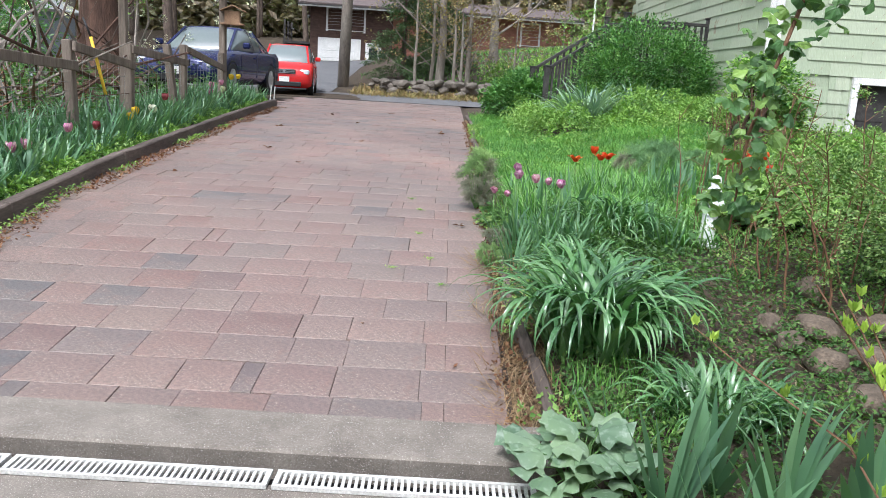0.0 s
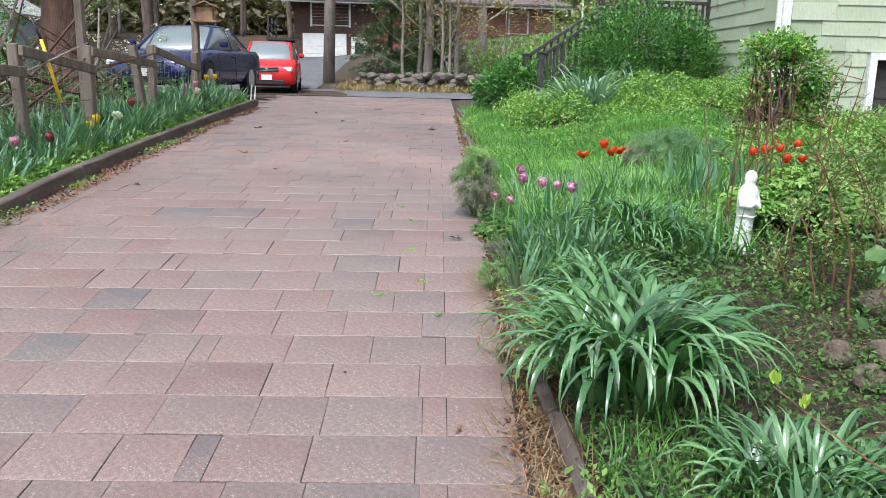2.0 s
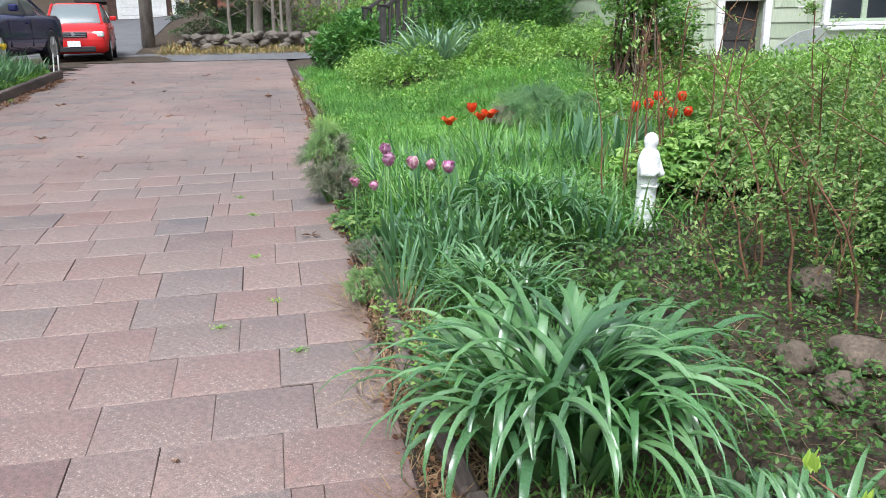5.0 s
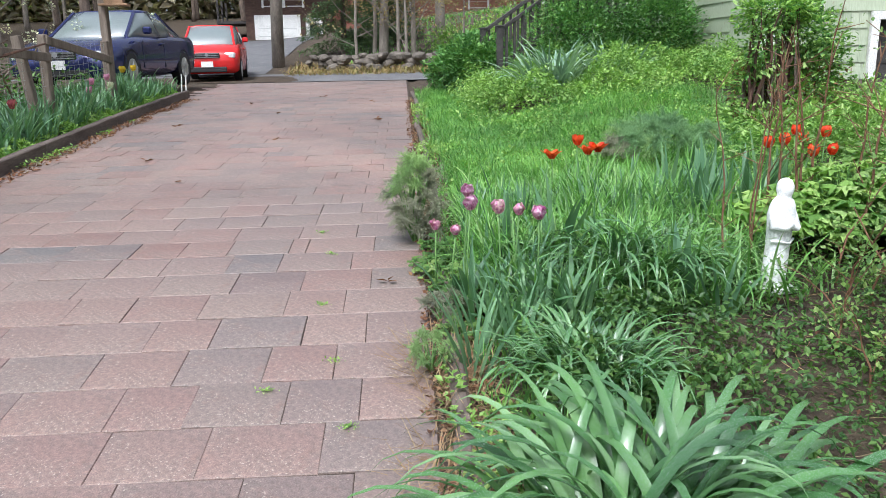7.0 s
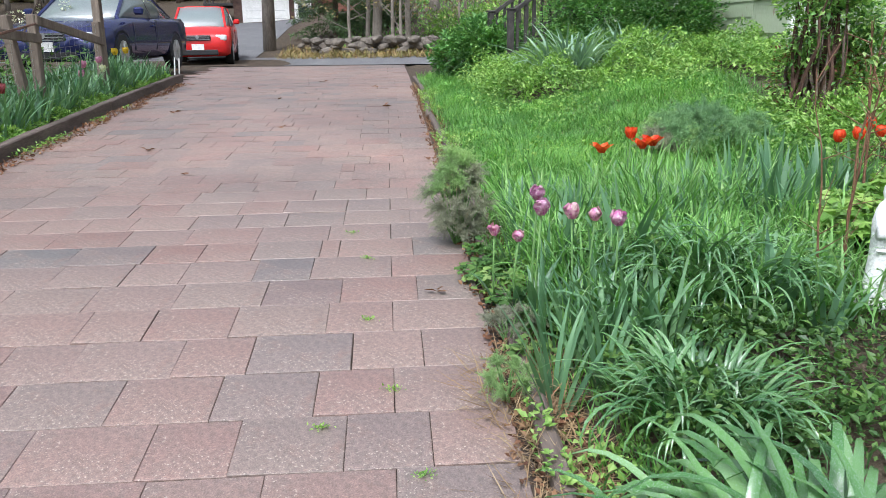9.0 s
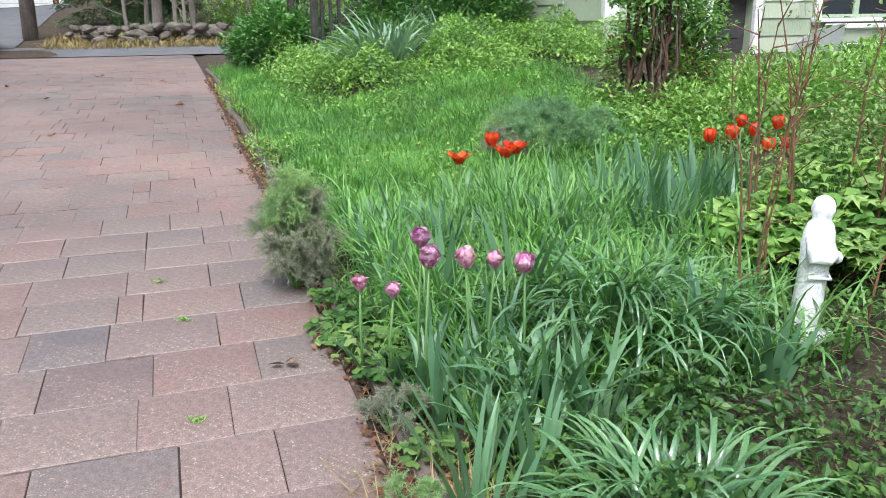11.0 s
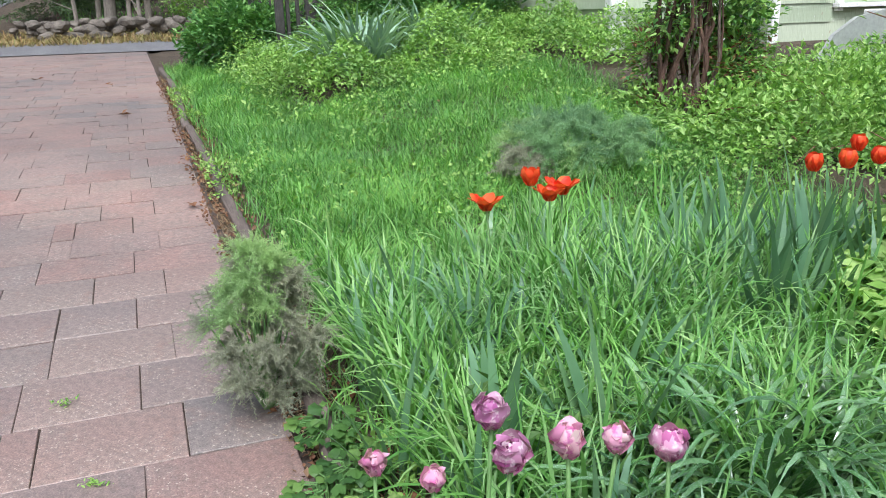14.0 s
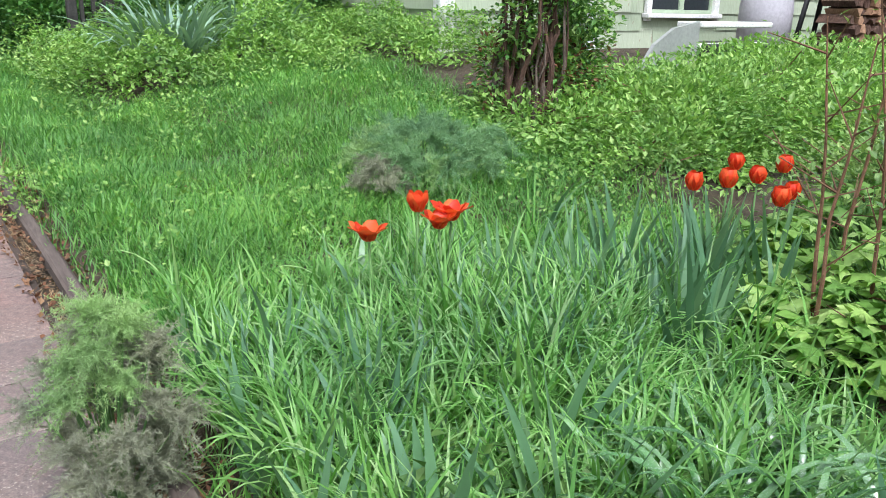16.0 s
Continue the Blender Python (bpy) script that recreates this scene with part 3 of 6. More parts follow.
tagged(framed_window(0.0, 1.1, 3.3, 0.8, 1.1, house, 1, face=-90), "")
# cellar doorway, dark inside
bm = boxes(((1.31, -0.005, 1.27), (0.1, 0.06, 1.14)), ((2.01, -0.005, 1.27), (0.1, 0.06, 1.14)), ((1.66, -0.005, 1.89), (0.8, 0.06, 0.1)), bevel=0.004)
part("door_frame", bm, M_WHITE, house, "white painted doorway frame")
bm = boxes(((1.66, 0.16, 1.27), (0.6, 0.04, 1.14)), bevel=0.004)
cd = part("cellar_door", bm, M_BLACKWOOD, house, "dark closed cellar door")
for z in (1.0, 1.52):
    part("panel", boxes(((1.66, 0.135, z), (0.42, 0.012, 0.4)), bevel=0.004), M_BLACKWOOD, cd)


# ---------------------------------------------------------------- outside stair with rail
def stair():
    """Steps that climb eastwards to a landing along the house; local y runs up the flight."""
    s = thing("porch_stair", pose(0.82, 15.03, ground_z(1.05, 13.9), 0, 0, -78), "dark weathered wooden stair with railings to the porch", "stair")
    rise, run, n = 0.185, 0.28, 5
    top, length, deck = rise * n, run * n, 1.55
    for i in range(n):
        part("tread", boxes(((0.6, 0.15 + i * run, rise * (i + 1) - 0.02), (1.1, run + 0.03, 0.04)), bevel=0.006), M_BLACKWOOD, s)
        part("riser", boxes(((0.6, 0.03 + i * run, rise * (i + 0.5) - 0.02), (1.1, 0.02, rise - 0.04))), M_BLACKWOOD, s)
    part("landing", boxes(((0.6, length + deck / 2 + 0.14, top + 0.0), (1.16, deck, 0.05))), M_BLACKWOOD, s)
    for k in range(2):
        part("stringer", boxes(((0.04 + 1.12 * k, length / 2, top / 2 - 0.03), (0.05, math.hypot(length, top), 0.22), (math.degrees(math.atan2(top, length)), 0, 0))), M_BLACKWOOD, s)
    bal = None
    for x in (0.05, 1.15):
        for y, lo, hi in ((0.02, -0.1, 0.98), (length, -0.1, top + 1.06), (length + deck, -0.1, top + 1.06)):
            part("newel_post", boxes(((x, y, (lo + hi) / 2), (0.09, 0.09, hi - lo)), bevel=0.01), M_BLACKWOOD, s)
            part("post_cap", boxes(((x, y, hi + 0.012), (0.12, 0.12, 0.025)), bevel=0.006), M_BLACKWOOD, s)
        slope = math.hypot(length, top)
        for dz in (0.92, 0.2):
            part("rail", boxes(((x, length / 2, top / 2 + dz), (0.075, slope, 0.055), (math.degrees(math.atan2(top, length)), 0, 0)), bevel=0.006), M_BLACKWOOD, s)
            part("rail", boxes(((x, length + deck / 2, top + dz + 0.03), (0.075, deck - 0.09, 0.055)), bevel=0.006), M_BLACKWOOD, s)
        for k in range(1, 24):
            y = (length + deck) * k / 24
            if abs(y - length) < 0.06:
                continue
            if bal is None:
                bal = part("baluster", boxes(((0, 0, 0.56), (0.036, 0.036, 0.72))), M_BLACKWOOD, s)
                bal.location = (x, y, min(top, top * y / length))
            else:
                o = new("baluster", bal.data)
                o.parent, o.location = s, (x, y, min(top, top * y / length))


stair()


# ---------------------------------------------------------------- brown house across the street
def far_house():
    h = thing("far_house", pose(-12.3, 50.5, -1.1, 0, 0, 10), "dark brown shingled house with white garage and long roof", "house")
    M_BROWN = rough_mat("brown_shingle", (0.055, 0.034, 0.028), (0.12, 0.072, 0.056), 2.5, 12, 0.85, (1, 1, 3))
    M_RUST = rough_mat("rust_shingle", (0.24, 0.105, 0.075), (0.4, 0.2, 0.14), 2.5, 12, 0.85, (1, 1, 3))
    M_ROOF = rough_mat("brown_roof", (0.1, 0.08, 0.075), (0.17, 0.135, 0.13), 2, 30, 0.85)
    part("wall", boxes(((2.6, 4, 4.6), (5.2, 8, 4.8))), M_BROWN, h, "dark brown shingled wall")
    part("wall", boxes(((11.0, 4.3, 5.6), (11.6, 8, 2.9))), M_RUST, h, "rust brown shingled wall")
    part("foundation", boxes(((11.0, 4.35, 3.6), (11.5, 8, 1.2))), M_CONCRETE, h, "pale foundation wall")
    bm = bmesh.new()
    for s in (-1, 1):
        box(bm, (8.3, 4 + s * 2.4, 7.4), (18.0, 5.6, 0.16), (-s * 10, 0, 0))
    part("roof", bm, M_ROOF, h, "brown-grey low pitched roof")
    part("gutter", boxes(((8.3, -1.18, 6.88), (18, 0.06, 0.08))), M_BLACKWOOD, h)
    part("fascia", boxes(((8.3, -1.12, 6.8), (18, 0.04, 0.1))), M_WHITE, h)
    for j in range(13):
        part("shingle_course", box(bmesh.new(), (11.0, 0.285, 4.35 + j * 0.2), (11.6, 0.03, 0.185), (3, 0, 0)), M_RUST, h)
    for j in range(12):
        part("shingle_course", box(bmesh.new(), (2.6, -0.012, 4.75 + j * 0.19), (5.2, 0.03, 0.175), (3, 0, 0)), M_BROWN, h)
    g = part("garage_door", boxes(((1.85, -0.05, 3.6), (2.3, 0.06, 2.45)), bevel=0.01), M_WHITE, h, "white closed garage door")
    for z in (2.75, 3.25, 3.75, 4.2):
        part("groove", boxes(((1.85, -0.083, z), (2.25, 0.008, 0.02))), M_GREY_METAL, g)
    part("garage_frame", boxes(((0.6, -0.04, 3.6), (0.2, 0.1, 2.6)), ((3.1, -0.04, 3.6), (0.2, 0.1, 2.6)), ((1.85, -0.04, 4.9), (2.7, 0.1, 0.16))), M_WHITE, h, "white garage frame")
    d = part("entry_door", boxes(((4.0, -0.05, 3.55), (1.0, 0.06, 2.5)), bevel=0.01), M_WHITE, h, "white entry door")
    part("door_pane", boxes(((4.0, -0.085, 3.85), (0.55, 0.012, 1.25))), M_PANE, d, "glazed upper part")
    for x, z, w, hh in ((1.1, 5.5, 1.0, 1.3), (2.35, 5.5, 1.0, 1.3), (7.6, 5.15, 1.2, 1.3), (8.9, 5.15, 0.9, 1.3), (13.6, 5.3, 1.1, 1.3)):
        fw = framed_window(x, -0.02 if x < 5 else 0.27, z, w, hh, h, 1, 0.12, frame_m=M_WHITE)
        part("blind", boxes(((w / 2, 0.02, hh * 0.6), (w - 0.1, 0.01, hh * 0.75))), M_WHITE, fw, "drawn white blind")
    part("deck", boxes(((-0.9, 3.0, 4.6), (1.7, 5, 0.15))), M_BLACKWOOD, h, "dark side deck")
    for y in (0.6, 3, 5.4):
        part("deck_post", boxes(((-1.65, y, 4.0), (0.12, 0.12, 4.0))), M_BLACKWOOD, h)
    part("deck_rail", boxes(((-1.65, 3.0, 5.6), (0.06, 5, 0.08)), ((-1.65, 3.0, 5.1), (0.06, 5, 0.08))), M_BLACKWOOD, h)


far_house()


# ---------------------------------------------------------------- plants: kinds
def strap_clump(name, x, y, n, radius, length, width, material, label, category, seed, lean=(5, 50), arch=(50, 120), segs=7, dz=0.0, fold=0.3, group="", apart=False, late=False):
    """A clump of arching strap leaves growing from one crown; apart: each leaf a part."""
    z = ground_z(x, y) - 0.015 + dz
    e = thing(name, pose(x, y, z), label, category, group)
    L = Leaves(seed)
    r = L.r
    for i in range(n):
        k = math.sqrt(r.random())
        az = r.uniform(0, 2 * math.pi)
        b = (x + radius * k * math.cos(az), y + radius * k * math.sin(az), z)
        out = az + r.gauss(0, 1.15)
        L.blade(b, out, length * r.uniform(0.65, 1.1), width * r.uniform(0.7, 1.15), lean[0] + (lean[1] - lean[0]) * k * r.uniform(0.6, 1.1), r.uniform(*arch), segs, fold, r.uniform(-0.5, 0.5), late=late)
        if apart:
            L.make("leaf", material, e, smooth=True)
            L.v, L.f = [], []
    if not apart:
        L.make("leaves", material, e, smooth=True)
    return e


def iris_fan(name, x, y, material, label, seed, n=7, length=0.5, width=0.035, spread=24, group=""):
    z = ground_z(x, y) - 0.015
    e = thing(name, pose(x, y, z), label, "iris", group)
    L = Leaves(seed)
    r = L.r
    az = r.uniform(0, math.pi)
    for i in range(n):
        t = (i / max(1, n - 1) - 0.5) * 2
        L.blade((x + 0.05 * t * math.cos(az), y + 0.05 * t * math.sin(az), z), az if t >= 0 else az + math.pi, length * (1 - 0.25 * abs(t)) * r.uniform(0.8, 1.1), width * r.uniform(0.8, 1.15), abs(t) * spread + r.uniform(0, 6), r.uniform(0, 25), 6, 0.12, r.uniform(-0.4, 0.4))
        L.make("leaf", material, e, smooth=True)
        L.v, L.f = [], []
    return e


def tulip(x, y, ztop, material, label, seed, size=0.06, petals=6, opened=0.35, category="tulip", group="", ruffled=0, nod=0.0):
    """A tulip: stem, two broad leaves, and petals of a cupped flower with its top at ztop."""
    z = ground_z(x, y) - 0.01
    e = thing("tulip", pose(x, y, z), label, category, group)
    r = random.Random(seed)
    h = ztop - size * 1.1 - z
    bm = tube(bmesh.new(), [(0, 0, 0), (r.uniform(-0.02, 0.02), r.uniform(-0.02, 0.02), h * 0.5), (0, 0, h)], [0.005, 0.0045, 0.004], 6)
    part("stem", bm, M_STEM, e, smooth=True)
    L = Leaves(seed)
    for k in range(2):
        L.blade((x, y, z), r.uniform(0, 6.28), h * 0.62, 0.045, 15, 45, 6, 0.3)
    L.make("leaves", M_IRIS, e)
    rings = [(petals, 1.0, opened), (petals - 2, 0.92, opened * 0.6)] + ([(5, 0.8, opened * 0.3), (4, 0.6, 0.1)] if ruffled else [])
    for q, (n, sc, op) in enumerate(rings):
        for i in range(n):
            az = 2 * math.pi * (i + 0.5 * q) / n + r.uniform(-0.15, 0.15)
            sc = sc * r.uniform(0.93, 1.07) if not ruffled else sc * r.uniform(0.86, 1.12)
            bm = bmesh.new()
            rows = []
            for j in range(6):
                t = j / 5
                rad = size * sc * (0.12 + 0.42 * math.sin(min(1, t * 1.25) * math.pi / 2) + op * max(0, t - 0.4) * 1.8 - (0 if op > 0.3 else 0.5 * max(0, t - 0.6)))
                zz = h + size * sc * (1.25 * t - max(0, op - 0.5) * 1.1 * t * t)
                w = size * 0.5 * sc * math.sin(math.pi * (0.15 + 0.8 * t)) ** 0.7 + 0.001
                ruf = ruffled * size * 0.34 * r.uniform(-1, 1) * t
                c, s = math.cos(az), math.sin(az)
                rows.append([bm.verts.new((c * (rad + dr + ruf) - s * k * w, s * (rad + dr + ruf) + c * k * w, zz - ruf * 0.5)) for k, dr in ((-1, -0.12 * size), (0, 0.02 * size), (1, -0.12 * size))])
            for a, b in zip(rows, rows[1:]):
                for j in range(2):
                    bm.faces.new((a[j], a[j + 1], b[j + 1], b[j]))
            part("petal", bm, material, e, smooth=True)
    if opened > 0.5:
        part("flower_centre", lathe(bmesh.new(), [(0.004, h), (0.012, h + 0.01), (0.012, h + 0.02), (0.004, h + 0.035)], 8), M_BLACK, e, "dark flower centre")
    return e


def leafy_mass(name, lumps, n, size, material, label, category, seed, ratio=0.55, shell=0.5, stems=0, stem_m=None, floor=True, parent=None):
    """A shrub or bank: overlapping uneven lumps filled with small leaves, woody stems inside."""
    c = lumps[0][0]
    z = ground_z(c[0], c[1])
    e = parent or thing(name, pose(c[0], c[1], z), label, category)
    L = Leaves(seed)
    r = L.r
    for p, d in clump_points(r, n, lumps, shell):
        if floor and p.z < ground_z(p.x, p.y):
            p.z = ground_z(p.x, p.y) + r.uniform(0, 0.1)
        k = noise.noise(p * 3.1) + 0.6 * noise.noise(p * 7.3)
        if k < -0.16 and r.random() < 0.85:
            p = p - Vector((d.x, d.y, max(0, d.z))) * (0.35 * size * 5 * r.random())
            if r.random() < 0.6:
                continue
        L.spray(p, size * (1 + 0.35 * k), d, ratio)
    L.make("foliage" if not parent else name, material, e)
    if stems:
        bm = bmesh.new()
        for i in range(stems):
            q, s = r.choice(lumps)
            a = Vector((q[0] + r.uniform(-0.3, 0.3) * s[0], q[1] + r.uniform(-0.3, 0.3) * s[1], 0))
            a.z = ground_z(a.x, a.y) - 0.02
            b = Vector((q[0] + r.uniform(-0.8, 0.8) * s[0], q[1] + r.uniform(-0.8, 0.8) * s[1], q[2] + r.uniform(0.1, 0.9) * s[2]))
            m = (a + b) / 2 + Vector((r.uniform(-0.1, 0.1), r.uniform(-0.1, 0.1), r.uniform(0, 0.1)))
            w = 0.004 + 0.004 * max(s)
            tube(bm, [a - e.matrix_world.translation, m - e.matrix_world.translation, b - e.matrix_world.translation], [w, w * 0.7, w * 0.35], 5)
        part("stem", bm, stem_m or M_CANE, e)
    return e


def canes(name, spots, label, category, seed, leaf_m=None, leaf_n=14, leaf_size=0.045, height=(0.8, 1.3), thick=0.007, cane_m=None, bend=0.3, at=None):
    """Upright thorny canes with side twigs and compound leaves."""
    r = random.Random(seed)
    x0, y0 = at or spots[0]
    base = Vector((x0, y0, ground_z(x0, y0)))
    e = thing(name, Matrix.Translation(base), label, category)
    L, twigs = Leaves(seed), bmesh.new()
    for x, y in spots:
        z = ground_z(x, y) - 0.02
        h, az, b = r.uniform(*height), r.uniform(0, 6.28), r.uniform(0.05, bend)
        pts = []
        for i in range(7):
            t = i / 6
            pts.append(Vector((x + h * b * t * t * math.cos(az) + r.uniform(-0.012, 0.012), y + h * b * t * t * math.sin(az) + r.uniform(-0.012, 0.012), z + h * t * (1 - 0.25 * b * t))))
        bm = tube(bmesh.new(), [p - base for p in pts], [thick * (1 - 0.75 * i / 6) for i in range(7)], 6)
        for k in range(int(h * 9)):
            t = r.uniform(0.15, 1) * 5.99
            i = int(t)
            a = pts[i].lerp(pts[i + 1], t - i)
            d = Vector((r.uniform(-1, 1), r.uniform(-1, 1), r.uniform(0.1, 0.9))).normalized()
            ln = r.uniform(0.06, 0.26)
            tip = a + d * ln
            tube(twigs, [a - base, tip - base], [thick * 0.4, thick * 0.15], 4)
            for q in range(leaf_n):
                t2 = r.uniform(0.3, 1.1)
                L.spray(a.lerp(tip, t2) + Vector((r.uniform(-1, 1), r.uniform(-1, 1), r.uniform(-1, 1))) * 0.03, leaf_size, d, 0.62)
        part("cane", bm, cane_m or M_CANE, e)
    tagged(part("twig", twigs, cane_m or M_CANE, e), kind="stuff")
    if leaf_n:
        L.make("leaves", leaf_m or M_ROSE, e)
    return e


def fennel(name, x, y, plumes, material, label, seed, dz=0.0, n=5200, hair=0.026, tops=(), thick=0.0009):
    """A feathery plant: thread-fine leaves in soft plumes (x, y, z, radius); tops: plumes of a fresher tone."""
    z = ground_z(x, y)
    e = thing(name, pose(x, y, z), label, "fennel")
    for px, py, pz, pr in plumes:
        stems = bmesh.new()
        tube(stems, [(0.02 * px, 0.02 * py, -0.02), (px * 0.6, py * 0.6, pz * 0.6), (px, py, pz)], [0.006, 0.004, 0.002], 5)
        part("stem", stems, M_STEM, e)
    for q, (px, py, pz, pr) in enumerate(plumes):
        L = Leaves(seed + q)
        r = L.r
        c = Vector((x + px, y + py, z + pz))
        lean_to = Vector((px, py, 0.12)).normalized()
        for i in range(n // 70):
            d = (Vector((r.gauss(0, 1), r.gauss(0, 1), r.gauss(0.2, 0.9))) + lean_to * 0.7).normalized()
            ln, droop = pr * r.uniform(0.9, 1.9), r.uniform(0.1, 0.6)
            for k in range(70):
                t = (k + r.random()) / 70
                a = c + d * (ln * t) - Vector((0, 0, ln * droop * t * t))
                if a.z < z + 0.01:
                    continue
                w = (d * 0.7 + Vector((r.gauss(0, 1), r.gauss(0, 1), r.gauss(0, 1))).normalized()).normalized()
                s = w.cross(Vector((r.uniform(-1, 1), r.uniform(-1, 1), r.uniform(-1, 1)))).normalized() * thick
                n0, b = len(L.v), a + w * hair * (1.15 - 0.7 * t) * r.uniform(0.6, 1.2)
                L.v += [a - s, a + s, b]
                L.f.append((n0, n0 + 1, n0 + 2))
        tagged(L.make("plume", M_FENNEL_G if q in tops else material, e), kind="stuff")
    return e


def turf(name, seed, n, inside, box_xy, length, width, material, label, lean=(5, 35), arch=(10, 60), segs=3, combed=False):
    """Countless grass blades over an area of the plan."""
    L = Leaves(seed)
    r = L.r
    x0, x1, y0, y1 = box_xy
    made = 0
    while made < n:
        x, y = r.uniform(x0, x1), r.uniform(y0, y1)
        k = inside(x, y)
        if r.random() > k:
            continue
        made += 1
        patch = 0.8 + 0.5 * noise.noise((x * 1.7, y * 1.7, 3)) + 0.25 * noise.noise((x * 6, y * 6, 13))
        az = 6.28 * noise.noise((x * 0.9, y * 0.9, 8)) * 1.6 + r.gauss(0, 2.0) if combed else r.uniform(0, 6.28)
        L.blade((x, y, ground_z(x, y) - 0.02), az, length * patch * r.uniform(0.5, 1.2), width * r.uniform(0.7, 1.2), r.uniform(*lean), r.uniform(*arch), segs, 0.0, r.uniform(-0.4, 0.4))
    return tagged(L.make(name, material), label, "grass", kind="stuff")


def cover(name, seed, n, inside, box_xy, size, height, material, label, ratio=0.6, category="ground cover"):
    """Low leafy growth over an area of the plan; height gives how far up its leaves stand."""
    L = Leaves(seed)
    r = L.r
    x0, x1, y0, y1 = box_xy
    made = tries = 0
    while made < n and tries < n * 20:
        tries += 1
        x, y = r.uniform(x0, x1), r.uniform(y0, y1)
        if r.random() > inside(x, y):
            continue
        made += 1
        h = height(x, y) if callable(height) else height
        h *= 0.45 + 1.5 * max(0, noise.noise((x * 1.9, y * 1.9, 7)) + 0.3) + 0.5 * max(0, noise.noise((x * 6, y * 6, 5)))
        if noise.noise((x * 5.5, y * 5.5, 11)) < -0.22 and r.random() < 0.75:
            continue
        L.spray((x, y, ground_z(x, y) + h * r.random() ** 0.5), size * (0.8 + 0.5 * r.random()), Vector((0, 0, 0.3)), ratio)
    return tagged(L.make(name, material), label, category, kind="stuff")


def tree(x, y, h, r0, bark, leaf, label, seed, crown=1.0, leaves=1500, size=0.2, trunk_to=0.45, limbs=9, lean=0.0, category="tree", base=None, spread=0.3):
    z = ground_z(x, y) - 0.1 if base is None else base
    e = thing("tree", pose(x, y, z), label, category)
    r = random.Random(seed)
    pts = [Vector((lean * h * t + r.uniform(-0.5, 0.5) * r0 * (t > 0), r.uniform(-0.5, 0.5) * r0 * (t > 0), h * t)) for t in (0, 0.04, 0.2, 0.4, 0.6, 0.8, 1.0)]
    part("trunk", tube(bmesh.new(), pts, [r0 * k for k in (1.35, 1.05, 0.9, 0.75, 0.55, 0.32, 0.08)], 10), bark, e, smooth=True)
    L = Leaves(seed)
    for i in range(limbs):
        t = trunk_to + (0.95 - trunk_to) * i / max(1, limbs - 1)
        a = pts[0].lerp(pts[-1], t)
        az, ln = r.uniform(0, 6.28), h * spread * (1.15 - t) * r.uniform(0.7, 1.2) * crown
        d = Vector((math.cos(az), math.sin(az), r.uniform(0.3, 0.8)))
        m, b = a + d * ln * 0.5, a + d * ln + Vector((0, 0, ln * 0.2))
        bm = tube(bmesh.new(), [a, m, b], [r0 * 0.3 * (1.1 - t), r0 * 0.18 * (1.1 - t), r0 * 0.05], 6)
        for k in range(5):
            s = m.lerp(b, r.random())
            tw = s + Vector((r.uniform(-1, 1), r.uniform(-1, 1), r.uniform(0, 1))) * ln * 0.35
            tube(bm, [s, tw], [r0 * 0.06, r0 * 0.02], 4)
            for q in range(leaves // (limbs * 5)):
                c = s.lerp(tw, r.random() ** 0.6) + Vector((r.gauss(0, 1), r.gauss(0, 1), r.gauss(0, 1))) * ln * 0.1
                L.spray(c + Vector((x, y, z)), size, None, 0.6)
        part("limb", bm, bark, e)
    if leaves:
        L.make("crown", leaf, e)
    return e


# ---------------------------------------------------------------- garden beside the drive
def in_bed(x, y):
    return x > right_edge(y) + 0.27


def lawn(x, y):
    if not in_bed(x, y) or y > 16.8:
        return 0
    return (0.25 + 0.75 * step(6.2, 7.2, y)) * (1 - step(10.6, 11.6, y - 0.1 * noise.noise((x, y, 2)) * 5) * step(0.7, 1.3, x - right_edge(y))) * (1 - step(2.6, 3.4, x - 0.3 * (y - 6) * (y < 6)))


turf("lawn", 11, 105000, lambda x, y: lawn(x, y) if y > 5.9 else 0, (-0.3, 3.6, 5.9, 16.5), 0.15, 0.0055, M_GRASS, "lush unmown bright green lawn beside the drive", (5, 48), (25, 110), combed=True)
cover("lawn_weeds", 10, 6000, lambda x, y: lawn(x, y) * step(6.6, 7.2, y) * max(0, 0.3 + noise.noise((x * 1.3, y * 1.3, 21))), (-0.3, 3.6, 6.3, 12.5), 0.026, 0.07, M_WEED, "small bright clover and weed leaves in the lawn", 0.8, "weeds")
turf("tall_grass", 12, 10000, lambda x, y: (0.3 + 0.7 * step(5.0, 5.7, y)) * (1 - step(6.5, 7.3, y)) * (1 - step(1.4, 2.3, x)) if in_bed(x, y) else 0, (0.2, 2.4, 4.9, 7.4), 0.4, 0.0125, M_TALL, "tall wet grass in the bed", (2, 26), (15, 140), 7)
turf("tulip_leaves", 7, 170, lambda x, y: 1 if in_bed(x, y) else 0, (0.45, 1.05, 4.72, 5.12), 0.42, 0.03, M_IRIS, "broad grey-green tulip leaves round the mauve flowers", (3, 28), (15, 80), 6)
turf("bulb_leaves", 20, 800, lambda x, y: step(5.2, 5.8, y) * (1 - step(6.6, 7.2, y)) * (1 - step(1.5, 2.3, x)) if in_bed(x, y) else 0, (0.2, 2.4, 5.1, 7.2), 0.36, 0.026, M_IRIS, "blue-green strap leaves of bulbs among the grass", (1, 20), (5, 70), 6)
